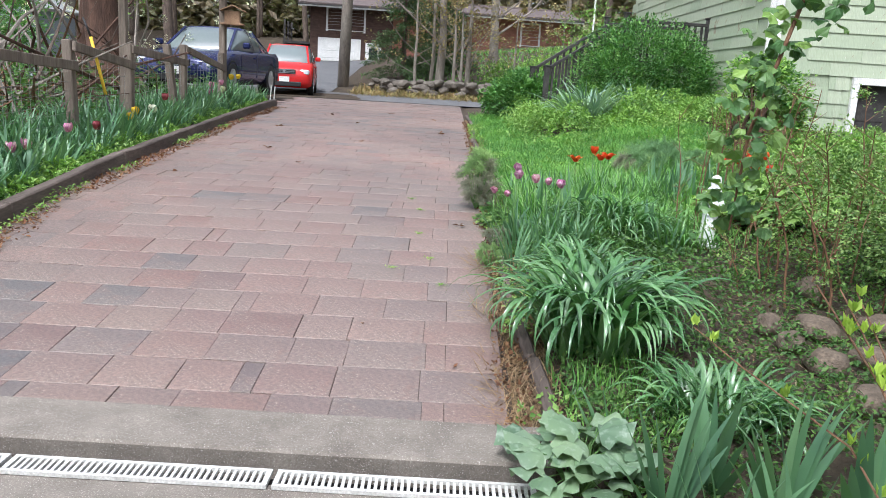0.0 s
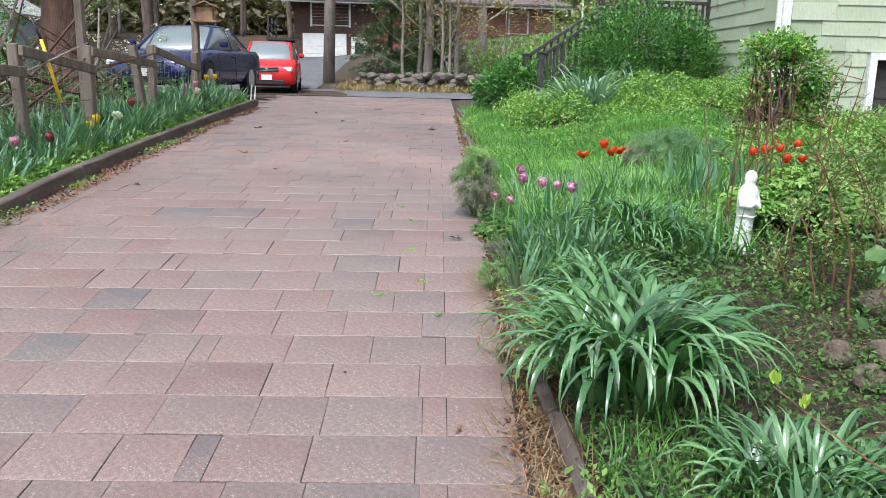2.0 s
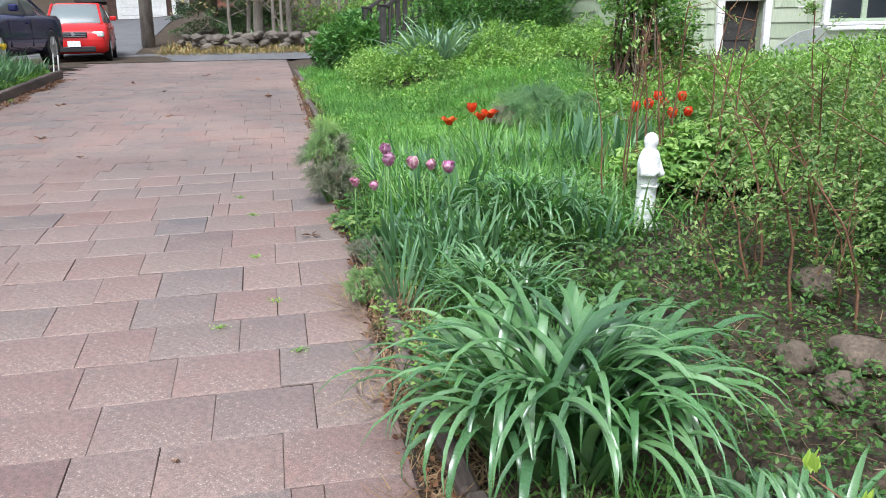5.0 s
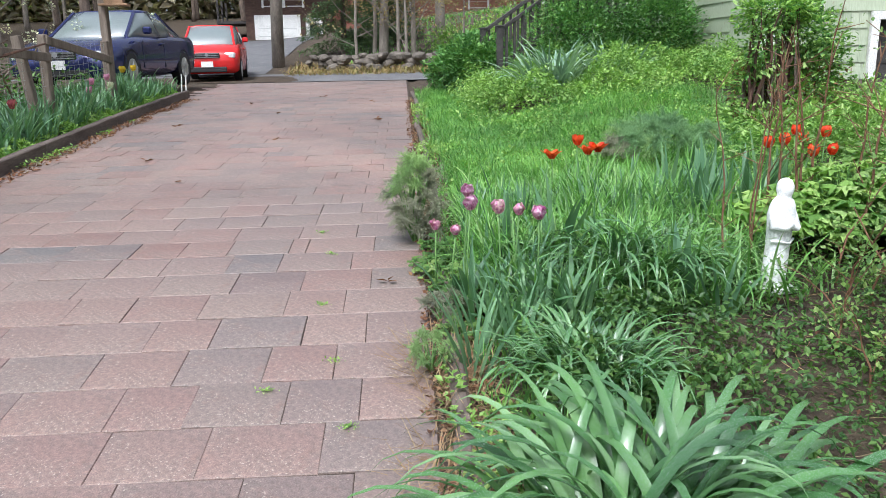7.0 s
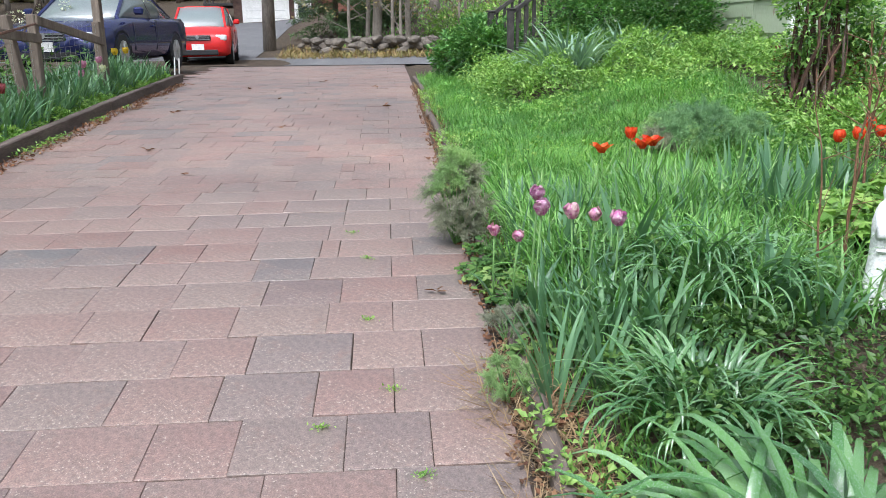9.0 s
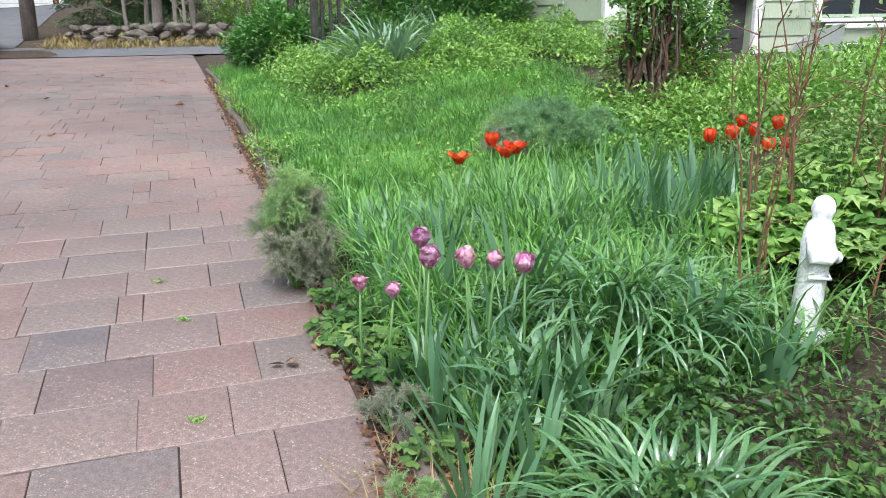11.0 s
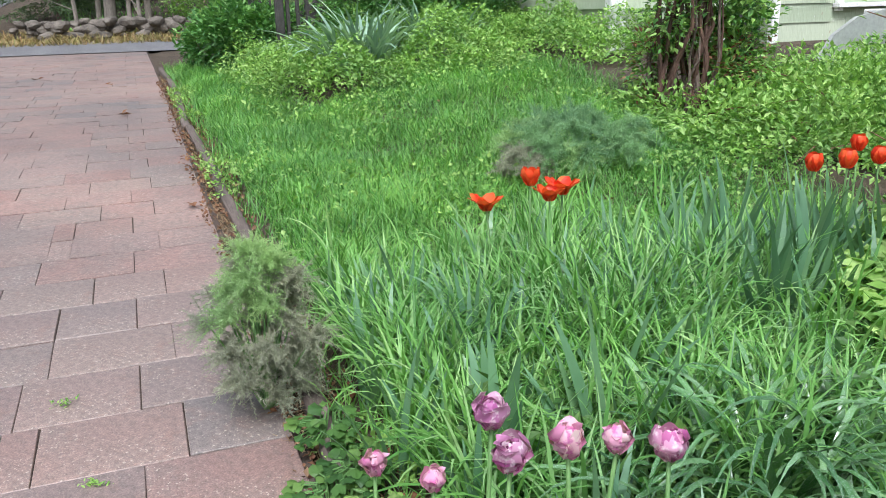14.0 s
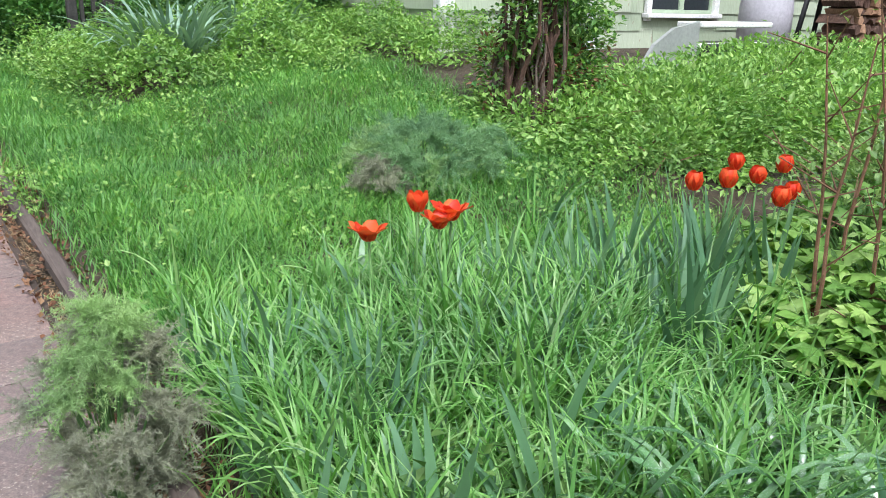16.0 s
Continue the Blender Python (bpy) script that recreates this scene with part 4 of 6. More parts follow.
cover("edge_weeds", 9, 2600, lambda x, y: 1 if right_edge(y) + 0.02 < x < right_edge(y) + 0.3 and noise.noise((y * 1.4, 3, x)) > 0.05 else 0, (-0.5, 0.9, 2.4, 15), 0.03, 0.07, M_WEED, "small green weeds sprouting along the timber edging", 0.6, "weeds")
turf("edge_grass", 13, 9000, lambda x, y: 1 if x > right_edge(y) + 0.13 + 0.1 * step(6.5, 3, y) and x < right_edge(y) + 0.75 else 0, (-0.6, 1.4, 2.2, 17), 0.17, 0.008, M_GRASS, "rough green grass along the timber edging")
turf("twig_litter", 8, 900, lambda x, y: 1, (1.55, 3.3, 2.7, 5.3), 0.3, 0.005, M_STRAW, "dry brown rose prunings scattered on the soil", (76, 96), (-15, 15), 4)
cover("ground_cover", 14, 52000, lambda x, y: 1 if in_bed(x, y) else 0, (0.4, 4.0, 1.2, 6.6), 0.028, 0.08, M_COVER, "low dark green leafy ground cover on soil")
cover("ground_cover_mint", 15, 5000, lambda x, y: step(0.1, 0.2, x - right_edge(y) - 0.2) * (1 - step(1.2, 1.8, x)), (0.3, 1.9, 4.0, 5.7), 0.036, 0.16, M_COVER, "fresh green mint shoots in the bed")
cover("weeds", 16, 60000, lambda x, y: step(10.3, 11.3, y + 0.6 * noise.noise((x * 1.5, y, 2))) * step(0.5, 1.2, x - right_edge(y)), (0.2, 4.6, 9.8, 14.5), 0.048, lambda x, y: 0.1 + 0.22 * step(10.3, 11.6, y), M_WEED, "tall bright green weeds below the house wall", 0.5, "weeds")
turf("dry_litter", 17, 8500, lambda x, y: 1 if right_edge(y) - 0.03 + 0.04 * noise.noise((0, y * 3, 0)) < x < right_edge(y) + 0.16 else 0, (-0.6, 0.9, 2.3, 16), 0.1, 0.004, M_STRAW, "dry brown straw and litter along the paving edge", (60, 95), (-20, 30), 3)
cover("leaf_litter", 18, 5200, lambda x, y: 1 if right_edge(y) - 0.05 + 0.06 * noise.noise((3, y * 2.2, 0)) < x < right_edge(y) + 0.22 else 0.02 if in_bed(x, y) else 0, (-0.6, 2.4, 2.2, 15), 0.024, 0.015, M_DEADLEAF, "dead brown leaves on soil and edging", 0.7, "leaf litter")

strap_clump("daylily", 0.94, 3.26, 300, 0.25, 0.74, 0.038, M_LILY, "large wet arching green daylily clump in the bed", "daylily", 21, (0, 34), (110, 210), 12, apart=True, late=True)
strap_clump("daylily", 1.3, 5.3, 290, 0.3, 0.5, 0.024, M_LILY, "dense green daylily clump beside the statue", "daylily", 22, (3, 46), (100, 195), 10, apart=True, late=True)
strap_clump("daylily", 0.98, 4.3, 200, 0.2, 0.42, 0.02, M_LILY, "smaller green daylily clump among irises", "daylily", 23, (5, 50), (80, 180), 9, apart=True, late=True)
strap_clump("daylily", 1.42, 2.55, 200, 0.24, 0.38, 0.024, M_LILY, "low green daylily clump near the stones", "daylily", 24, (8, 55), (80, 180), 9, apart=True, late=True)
strap_clump("daffodil_clump", 1.7, 12.0, 170, 0.35, 0.85, 0.045, M_BLUEGREEN, "bluish green daffodil leaves in front of the hedge", "daffodil", 25, (5, 45), (30, 100), 6)
strap_clump("daffodil_clump", 2.45, 12.4, 130, 0.4, 0.68, 0.035, M_BLUEGREEN, "bluish green daffodil leaves in front of the hedge", "daffodil", 26, (5, 45), (30, 100), 6)
rr = random.Random(31)
IRIS = [(1.05, 1.75, 9, 0.5, 0.045), (1.25, 1.95, 8, 0.48, 0.045), (1.42, 1.75, 9, 0.52, 0.048), (1.18, 1.5, 8, 0.5, 0.045), (1.55, 2.0, 7, 0.45, 0.04), (0.93, 2.15, 6, 0.38, 0.04), (1.35, 1.4, 8, 0.5, 0.05), (1.7, 1.75, 8, 0.5, 0.05)]
IRIS += [(0.52 + 0.1 * rr.random(), 4.45 + 0.14 * i, 6, 0.42, 0.026) for i in range(6)] + [(0.68 + 0.15 * rr.random(), 4.6 + 0.2 * i, 6, 0.4, 0.026) for i in range(4)]
IRIS += [(0.98, 5.5, 8, 0.52, 0.055), (1.1, 5.75, 7, 0.5, 0.05), (0.72, 5.62, 7, 0.46, 0.045), (0.5, 5.75, 7, 0.42, 0.04), (1.5, 5.05, 6, 0.4, 0.05), (1.62, 4.85, 6, 0.34, 0.05)]
IRIS += [(1.75 + 0.75 * rr.random(), 5.95 + 0.6 * rr.random(), 8, 0.48, 0.04) for i in range(13)]
IRIS += [(0.45 + 1.2 * rr.random(), 5.9 + 0.8 * rr.random(), 6, 0.4, 0.028) for i in range(10)]
for i, (x, y, n, ln, w) in enumerate(IRIS):
    iris_fan("iris", x, y, M_IRIS, "grey-green sword-leaved iris fan in the bed", 100 + i, n, ln, w, group="irises in the flower bed")

for i, (x, y, z, s) in enumerate([(0.52, 5.11, 0.965, 0.045), (0.53, 5.05, 0.92, 0.05), (0.66, 5.1, 0.885, 0.043), (0.755, 5.1, 0.875, 0.042), (0.845, 5.07, 0.865, 0.047), (0.36, 5.36, 0.75, 0.04), (0.46, 5.28, 0.735, 0.034)]):
    tulip(x, y, z, M_PURPLE if i in (0, 1, 4) else M_PINK, "mauve double tulip with ruffled petals", 200 + i, s, 6, 0.2, group="mauve tulips", ruffled=1)
for i, (x, y, z, op) in enumerate([(1.08, 6.70, 0.93, 0.75), (1.24, 6.66, 1.02, 0.3), (1.30, 6.62, 0.965, 0.7), (1.37, 6.66, 0.975, 0.75)]):
    tulip(x, y, z, M_RED, "wide open scarlet tulip in the grass", 220 + i, 0.052, 6, op, group="scarlet tulips in the lawn")
for i, (x, y, z) in enumerate([(2.42, 6.56, 1.0), (2.47, 6.44, 1.03), (2.55, 6.48, 1.085), (2.56, 6.38, 1.05), (2.68, 6.36, 1.085), (2.58, 6.28, 0.98), (2.72, 6.34, 0.98)]):
    tulip(x, y, z, M_RED, "closed scarlet tulip above iris leaves", 230 + i, 0.054, 6, 0.1, group="scarlet tulips beside the roses")

# ---------------------------------------------------------------- broad-leaved plants
def rosette(name, x, y, n, size, material, label, seed, height=0.2, lobes=5, spread=0.3, depth=0.2, category="plant"):
    z = ground_z(x, y)
    e = thing(name, pose(x, y, z), label, category)
    L = Leaves(seed)
    r = L.r
    stalks = bmesh.new()
    for i in range(n):
        az, k = r.uniform(0, 6.28), math.sqrt(r.random())
        c = Vector((spread * k * math.cos(az), spread * k * math.sin(az), height * (1.1 - 0.7 * k) * r.uniform(0.7, 1.1)))
        tube(stalks, [(0.03 * math.cos(az), 0.03 * math.sin(az), -0.02), c * 0.6 + Vector((0, 0, 0.03)), c], [0.004, 0.003, 0.002], 5)
        d = Vector((math.cos(az), math.sin(az), r.uniform(-0.4, 0.3)))
        L.lobed(c + Vector((x, y, z)), d, Vector((r.uniform(-0.4, 0.4), r.uniform(-0.4, 0.4), 1)), size * r.uniform(0.6, 1.15), lobes, depth)
    tagged(part("stalk", stalks, M_STEM, e), kind="stuff")
    L.make("leaves", material, e, smooth=True)
    return e


def plumes(seed, n, spread, height, radius, lean=(0, 0)):
    """Plume places (x, y, z, radius) for one bushy plant."""
    r, out = random.Random(seed), []
    for i in range(n):
        t = (i + 0.5) / n
        a, k = i * 2.4 + r.uniform(-0.4, 0.4), spread * math.sin(math.pi * (0.25 + 0.68 * t)) * r.uniform(0.45, 1.0)
        out.append((k * math.cos(a) + lean[0] * t, k * math.sin(a) + lean[1] * t, 0.05 + (height - 0.05) * t, radius * r.uniform(0.75, 1.2)))
    return out


fennel("fennel", 0.2, 6.25, plumes(1, 34, 0.16, 0.5, 0.062), M_FENNEL, "bronze feathery fennel overhanging the paving", 300, n=3000, hair=0.024, tops=(33, 32, 31, 29, 28, 27, 25, 23, 20))
fennel("fennel", 0.4, 5.0, plumes(2, 9, 0.12, 0.13, 0.04), M_FENNEL, "small grey feathery fennel on the edging", 340, n=900, hair=0.024)
fennel("fennel", 0.36, 4.55, plumes(3, 11, 0.1, 0.15, 0.035), M_FENNEL_G, "small bright green feathery fennel by the edging", 360, n=800, hair=0.022)
fennel("fennel", 2.15, 8.2, plumes(4, 34, 0.55, 0.25, 0.1), M_FENNEL_B, "soft blue-green feathery fennel patch in the lawn", 380, n=1400, hair=0.05, tops=(3, 7, 9, 13, 17, 22), thick=0.0016)
fennel("fennel", 1.75, 7.95, plumes(5, 9, 0.16, 0.2, 0.07), M_FENNEL, "small bronze feathery fennel beside the green patch", 395, n=1200, hair=0.04, thick=0.0014)
rosette("violet", 0.36, 5.55, 40, 0.055, M_ROSE, "small dark green violet leaves at the paving edge", 405, 0.1, 4, 0.13, 0.1)
for i, (x, y) in enumerate([(0.4, 5.78), (0.46, 5.32), (0.36, 6.0), (0.5, 5.12), (0.32, 5.7)]):
    rosette("violet", x, y, 44, 0.045, M_COVER, "small dark green violet leaves at the paving edge", 420 + i, 0.1, 4, 0.12, 0.1)
rosette("violet", 0.47, 4.85, 30, 0.045, M_ROSE, "small dark green violet leaves at the paving edge", 406, 0.08, 4, 0.1, 0.1)


rosette("hollyhock", 0.78, 2.0, 46, 0.15, M_BROADLEAF, "broad grey-green hollyhock leaves by the drive", 401, 0.24, 5, 0.24, 0.14)
rosette("astrantia", 2.5, 5.7, 620, 0.115, M_WEED, "lush lobed bright green perennial below the roses", 402, 0.4, 5, 0.5, 0.55)
rosette("astrantia", 2.85, 6.1, 420, 0.115, M_WEED, "lush lobed bright green perennial below the roses", 403, 0.4, 5, 0.42, 0.55)
canes("rose_bush", [(2.14, 5.79), (2.23, 5.86), (2.3, 5.7), (2.42, 5.92), (2.22, 5.62), (2.55, 5.7), (2.5, 5.45), (2.75, 5.75)], "tall leggy rose with brown thorny canes", "rose", 410, None, 4, 0.03, (1.0, 1.4), 0.009, bend=0.14)
canes("rose_bush", [(2.05, 4.15), (2.2, 4.3), (2.4, 4.2), (2.15, 3.95), (2.55, 4.5), (2.35, 3.8)], "sprawling rose with reddish canes and fresh leaves", "rose", 411, None, 20, 0.03, (0.6, 1.1), 0.008, bend=0.6)
canes("rose_bush", [(2.9, 4.9), (3.1, 5.1), (2.8, 5.3), (3.3, 4.6), (3.0, 4.4), (2.7, 4.7), (3.2, 5.6)], "dense rose thicket with fresh green leaves", "rose", 412, None, 26, 0.03, (0.8, 1.3), 0.008, bend=0.5)
canes("rose_bush", [(2.9, 3.4), (3.1, 3.7), (2.7, 3.6), (3.4, 3.3), (3.0, 3.0), (3.5, 3.9), (2.8, 2.8)], "dense rose thicket with fresh green leaves", "rose", 413, None, 26, 0.03, (0.8, 1.2), 0.008, bend=0.5)
canes("rose_bush", [(1.95, 4.45), (2.1, 4.2), (2.05, 4.7), (2.2, 4.5), (1.9, 4.1), (2.3, 4.05)], "low young rose shoots in front of the statue", "rose", 419, None, 24, 0.028, (0.25, 0.5), 0.005, bend=0.8)
canes("bramble", [(1.74, 5.22), (1.88, 5.3), (1.93, 5.38)], "thin bare bramble cane with few leaves", "bramble", 414, None, 2, 0.04, (0.9, 1.15), 0.006, bend=0.12)
canes("rose_bush", [(2.1, 4.75), (2.3, 4.9), (2.45, 4.65), (2.6, 4.95), (2.25, 5.15), (2.5, 5.2), (2.7, 4.4), (2.55, 4.2)], "low tangled rose with fresh leaves beside the statue", "rose", 417, None, 30, 0.028, (0.45, 0.85), 0.006, bend=0.7)
canes("rose_bush", [(2.35, 3.95), (2.6, 3.75), (2.8, 4.05), (2.45, 4.45), (2.95, 4.3)], "low tangled rose with fresh leaves above the stones", "rose", 418, None, 28, 0.029, (0.5, 0.85), 0.006, bend=0.7)
leafy_mass("rose_thicket", [((3.4, 4.3, 0.75), (0.9, 1.1, 0.5)), ((4.2, 5.8, 0.85), (1.0, 1.2, 0.5)), ((3.9, 3.0, 0.7), (1.0, 1.0, 0.5)), ((3.3, 6.2, 0.85), (0.5, 0.6, 0.35))], 80000, 0.033, M_ROSE, "dense green rose thicket filling the garden", "rose", 415, 0.6, 0.3, 90)
leafy_mass("leafy_bank", [((4.5, 8.6, 0.9), (1.1, 1.1, 0.38)), ((6.0, 8.8, 0.98), (1.3, 1.2, 0.42)), ((3.7, 8.0, 0.75), (0.9, 0.8, 0.3)), ((7.4, 8.6, 0.98), (1.2, 1.2, 0.42)), ((5.2, 7.6, 0.8), (1.3, 0.9, 0.4)), ((3.3, 8.6, 0.85), (0.6, 0.7, 0.25))], 80000, 0.05, M_WEED, "bright green leafy bank below the house", "weeds", 416, 0.5, 0.45, 30)


# vine-covered stump
def vine_tower():
    x, y = 3.08, 8.8
    z = ground_z(x, y)
    e = thing("vine_arbour", pose(x, y, z), "old vine tangle of brown stems with green leaves", "vine")
    r = random.Random(70)
    for i in range(30):
        a, rad = r.uniform(0, 6.28), r.uniform(0.05, 0.26)
        pts = [(0.18 + rad * math.cos(a + 0.5 * t) * (1 - 0.2 * t) + r.uniform(-0.05, 0.05), rad * math.sin(a + 0.5 * t) + r.uniform(-0.05, 0.05), 1.05 * t - 0.05) for t in (0, 0.2, 0.4, 0.6, 0.8, 1)]
        w = r.uniform(0.008, 0.022)
        part("stem", tube(bmesh.new(), pts, [w, w, w * 0.8, w * 0.7, w * 0.5, w * 0.3], 5), M_BARK_RED if i % 3 else M_BARK, e)
    lumps = [((x + 0.12, y, z + 0.95), (0.32, 0.32, 0.2)), ((x + 0.5, y, z + 0.8), (0.3, 0.35, 0.28)), ((x + 0.02, y, z + 0.7), (0.18, 0.25, 0.3)), ((x + 0.6, y + 0.1, z + 0.5), (0.28, 0.35, 0.35)), ((x + 0.25, y, z + 1.02), (0.28, 0.3, 0.18)), ((x, y + 0.15, z + 0.35), (0.16, 0.2, 0.35)), ((x + 0.5, y, z + 0.3), (0.3, 0.35, 0.3))]
    leafy_mass("withered_foliage", lumps[-2:], 1000, 0.05, M_DEADLEAF, "", "", 73, 0.5, 0.3, parent=e)
    leafy_mass("foliage", lumps, 6500, 0.048, M_WEED, "", "", 71, 0.55, 0.5, parent=e)
    leafy_mass("dark_foliage", lumps, 2800, 0.05, M_HEDGE, "", "", 72, 0.55, 0.3, parent=e)


vine_tower()
leafy_mass("hedge", [((2.75, 13.75, 1.95), (1.15, 0.8, 0.85)), ((2.3, 13.5, 1.6), (0.8, 0.6, 0.6)), ((3.3, 13.6, 1.7), (0.7, 0.7, 0.7)), ((2.7, 13.5, 1.3), (1.2, 0.7, 0.4))], 40000, 0.062, M_HEDGE, "dense dark green rounded hedge by the stair", "hedge", 73, 0.5, 0.6, 12, M_BARK)
leafy_mass("bush", [((0.75, 15.3, 1.35), (0.6, 0.7, 0.5)), ((0.35, 15.8, 1.2), (0.5, 0.6, 0.4)), ((1.1, 15.0, 1.3), (0.5, 0.5, 0.5))], 12000, 0.085, M_HEDGE, "green leafy bush at the foot of the stair", "bush", 74, 0.5, 0.55, 8)
leafy_mass("bush", [((2.2, 17.3, 2.2), (1.0, 0.8, 1.2)), ((1.5, 17.6, 1.6), (0.8, 0.7, 0.9))], 6000, 0.07, M_WEED, "light green shrub behind the stair", "bush", 75, 0.5, 0.4, 10)


# ---------------------------------------------------------------- near branches by the garage
def hanging_branch():
    base = Vector((1.75, 1.25, ground_z(1.75, 1.25)))
    e = thing("climbing_shrub", Matrix.Translation(base), "hanging shrub branch with rounded green leaves", "shrub")
    r = random.Random(80)
    L = Leaves(80)
    line = [Vector(p) for p in ((1.75, 1.25, 0.05), (1.72, 1.2, 0.9), (1.6, 1.15, 1.7), (1.3, 1.1, 1.95), (1.04, 1.08, 1.75), (0.96, 1.08, 1.45), (0.95, 1.1, 1.22))]
    part("branch", tube(bmesh.new(), [p - base for p in line], [0.012, 0.011, 0.009, 0.007, 0.005, 0.004, 0.002], 6), M_CANE, e)
    for i in range(300):
        t = r.uniform(2.3, 5.95)
        k = int(t)
        a = line[k].lerp(line[k + 1], t - k) + Vector((r.gauss(0, 0.04), r.gauss(0, 0.04), r.uniform(-0.06, 0.06)))
        L.lobed(a, Vector((r.uniform(-1, 1), r.uniform(-1, 1), r.uniform(-0.9, 0.1))), Vector((r.uniform(-0.5, 0.5), r.uniform(-1, 0), 0.7)), r.uniform(0.025, 0.048), 4, 0.08)
    L.make("leaves", M_VINE, e)
    twig = bmesh.new()
    K = Leaves(81)
    for pts in (((1.75, 1.25, 0.1), (1.62, 1.75, 0.42), (1.35, 2.1, 0.55), (1.22, 2.35, 0.62)), ((1.72, 1.3, 0.3), (1.75, 1.8, 0.6), (1.7, 2.2, 0.85)), ((1.75, 1.25, 0.3), (1.6, 1.6, 0.7), (1.45, 1.8, 0.95)), ((1.7, 1.3, 0.2), (1.9, 2.0, 0.5), (1.85, 2.4, 0.8))):
        tube(twig, [Vector(p) - base for p in pts], [0.005, 0.004, 0.003, 0.002][: len(pts)], 5)
        for q in range(6):
            i = r.randrange(len(pts) - 1)
            a = Vector(pts[i]).lerp(Vector(pts[i + 1]), r.random() if i else r.uniform(0.6, 1))
            for w in range(5):
                K.leaf(a + Vector((r.uniform(-0.01, 0.01), r.uniform(-0.01, 0.01), 0.01)), Vector((r.uniform(-0.5, 0.5), r.uniform(-0.5, 0.5), 1)).normalized(), Vector((r.uniform(-1, 1), r.uniform(-1, 1), 0.2)), r.uniform(0.035, 0.06), 0.5)
    part("twig", twig, M_CANE, e)
    K.make("young_leaves", M_LIME, e, "lime green opening buds")
    return e


hanging_branch()


# ---------------------------------------------------------------- statue, stones
def statue():
    x, y = 1.94, 5.12
    z = ground_z(x, y) - 0.005
    bm = bmesh.new()
    prof = [(0.066, 0.0, 1.0), (0.068, 0.02, 1.0), (0.06, 0.035, 1.0), (0.057, 0.05, 0.95), (0.056, 0.2, 0.85), (0.06, 0.3, 0.8), (0.068, 0.36, 0.78), (0.062, 0.405, 0.78), (0.048, 0.43, 0.85), (0.033, 0.442, 0.95), (0.033, 0.455, 1.0), (0.037, 0.475, 1.1), (0.035, 0.5, 1.12), (0.026, 0.52, 1.05), (0.008, 0.53, 1.0)]
    rings = []
    for rad, h, flat in prof:
        ring = []
        for k in range(20):
            a = 2 * math.pi * k / 20
            w = rad * (1 + 0.06 * math.sin(7 * a + h * 9) * (0.05 < h < 0.4))
            ring.append(bm.verts.new((w * math.cos(a), w * flat * math.sin(a), h)))
        rings.append(ring)
    for a, b in zip(rings, rings[1:]):
        for k in range(20):
            bm.faces.new((a[k], a[(k + 1) % 20], b[(k + 1) % 20], b[k]))
    bm.faces.new(rings[0][::-1])
    bm.faces.new(rings[-1])
    for s in (-1, 1):
        tube(bm, [(s * 0.05, 0, 0.385), (s * 0.064, -0.025, 0.31), (s * 0.03, -0.062, 0.315), (0, -0.07, 0.335)], [0.022, 0.026, 0.022, 0.014], 8)
    tube(bm, [(0.07, -0.02, 0.245), (0, -0.066, 0.24), (-0.07, -0.02, 0.245)], [0.006, 0.006, 0.006], 6)
    box(bm, (0, 0, 0.012), (0.17, 0.16, 0.03), bevel=0.006)
    ob = from_bm("garden_statue", bm, M_STATUE, True)
    ob.matrix_world = pose(x, y, z, 2, 2, 25)
    tagged(ob, "white painted robed garden statue standing on soil", "statue")


statue()


def rock(x, y, s, seed, flat=0.75, sink=0.3, material=None, label="rounded tan field stone lying on soil", group="field stones in the bed"):
    bm = bmesh.new()
    bmesh.ops.create_icosphere(bm, subdivisions=3, radius=1)
    o = Vector((seed * 3.7, seed, 0))
    for v in bm.verts:
        n = v.co.copy()
        v.co = Vector((n.x * s[0], n.y * s[1], n.z * s[2] * flat)) * (0.9 + 0.28 * noise.noise(n * 1.1 + o) + 0.1 * noise.noise(n * 2.7 + o))
    ob = from_bm("stone", bm, material or M_ROCK, True)
    ob.location = (x, y, ground_z(x, y) + s[2] * flat * (1 - 2 * sink) * 0.6 + 0.015)
    ob.rotation_euler = (0, 0, seed * 1.3)
    return tagged(ob, label, "stone", group)


for i, (x, y, a, b, c) in enumerate([(1.94, 3.57, 0.095, 0.08, 0.1), (2.18, 3.53, 0.13, 0.1, 0.12), (1.98, 3.32, 0.1, 0.08, 0.09), (2.07, 3.07, 0.115, 0.1, 0.11), (2.32, 3.17, 0.12, 0.1, 0.1), (2.36, 4.1, 0.15, 0.1, 0.12), (2.55, 3.6, 0.13, 0.11, 0.1), (2.15, 2.7, 0.14, 0.11, 0.1), (2.42, 2.8, 0.16, 0.12, 0.12)]):
    rock(x, y, (a, b, c), i + 1)
tagged(from_bm("stepping_board", boxes(((1.78, 5.42, ground_z(1.78, 5.42) + 0.012), (0.3, 0.2, 0.03), (0, 0, 20)), bevel=0.006), M_TIMBER), "weathered grey board lying beside the statue", "board")

turf("straw_heap", 19, 2600, lambda x, y: 1 if right_edge(y) - 0.07 + 0.12 * noise.noise((1, y * 2.5, 4)) < x < right_edge(y) + 0.24 else 0, (0.2, 0.85, 2.3, 4.9), 0.2, 0.005, M_STRAW, "heap of dry tan daylily straw by the edging", (55, 95), (-30, 40), 4)


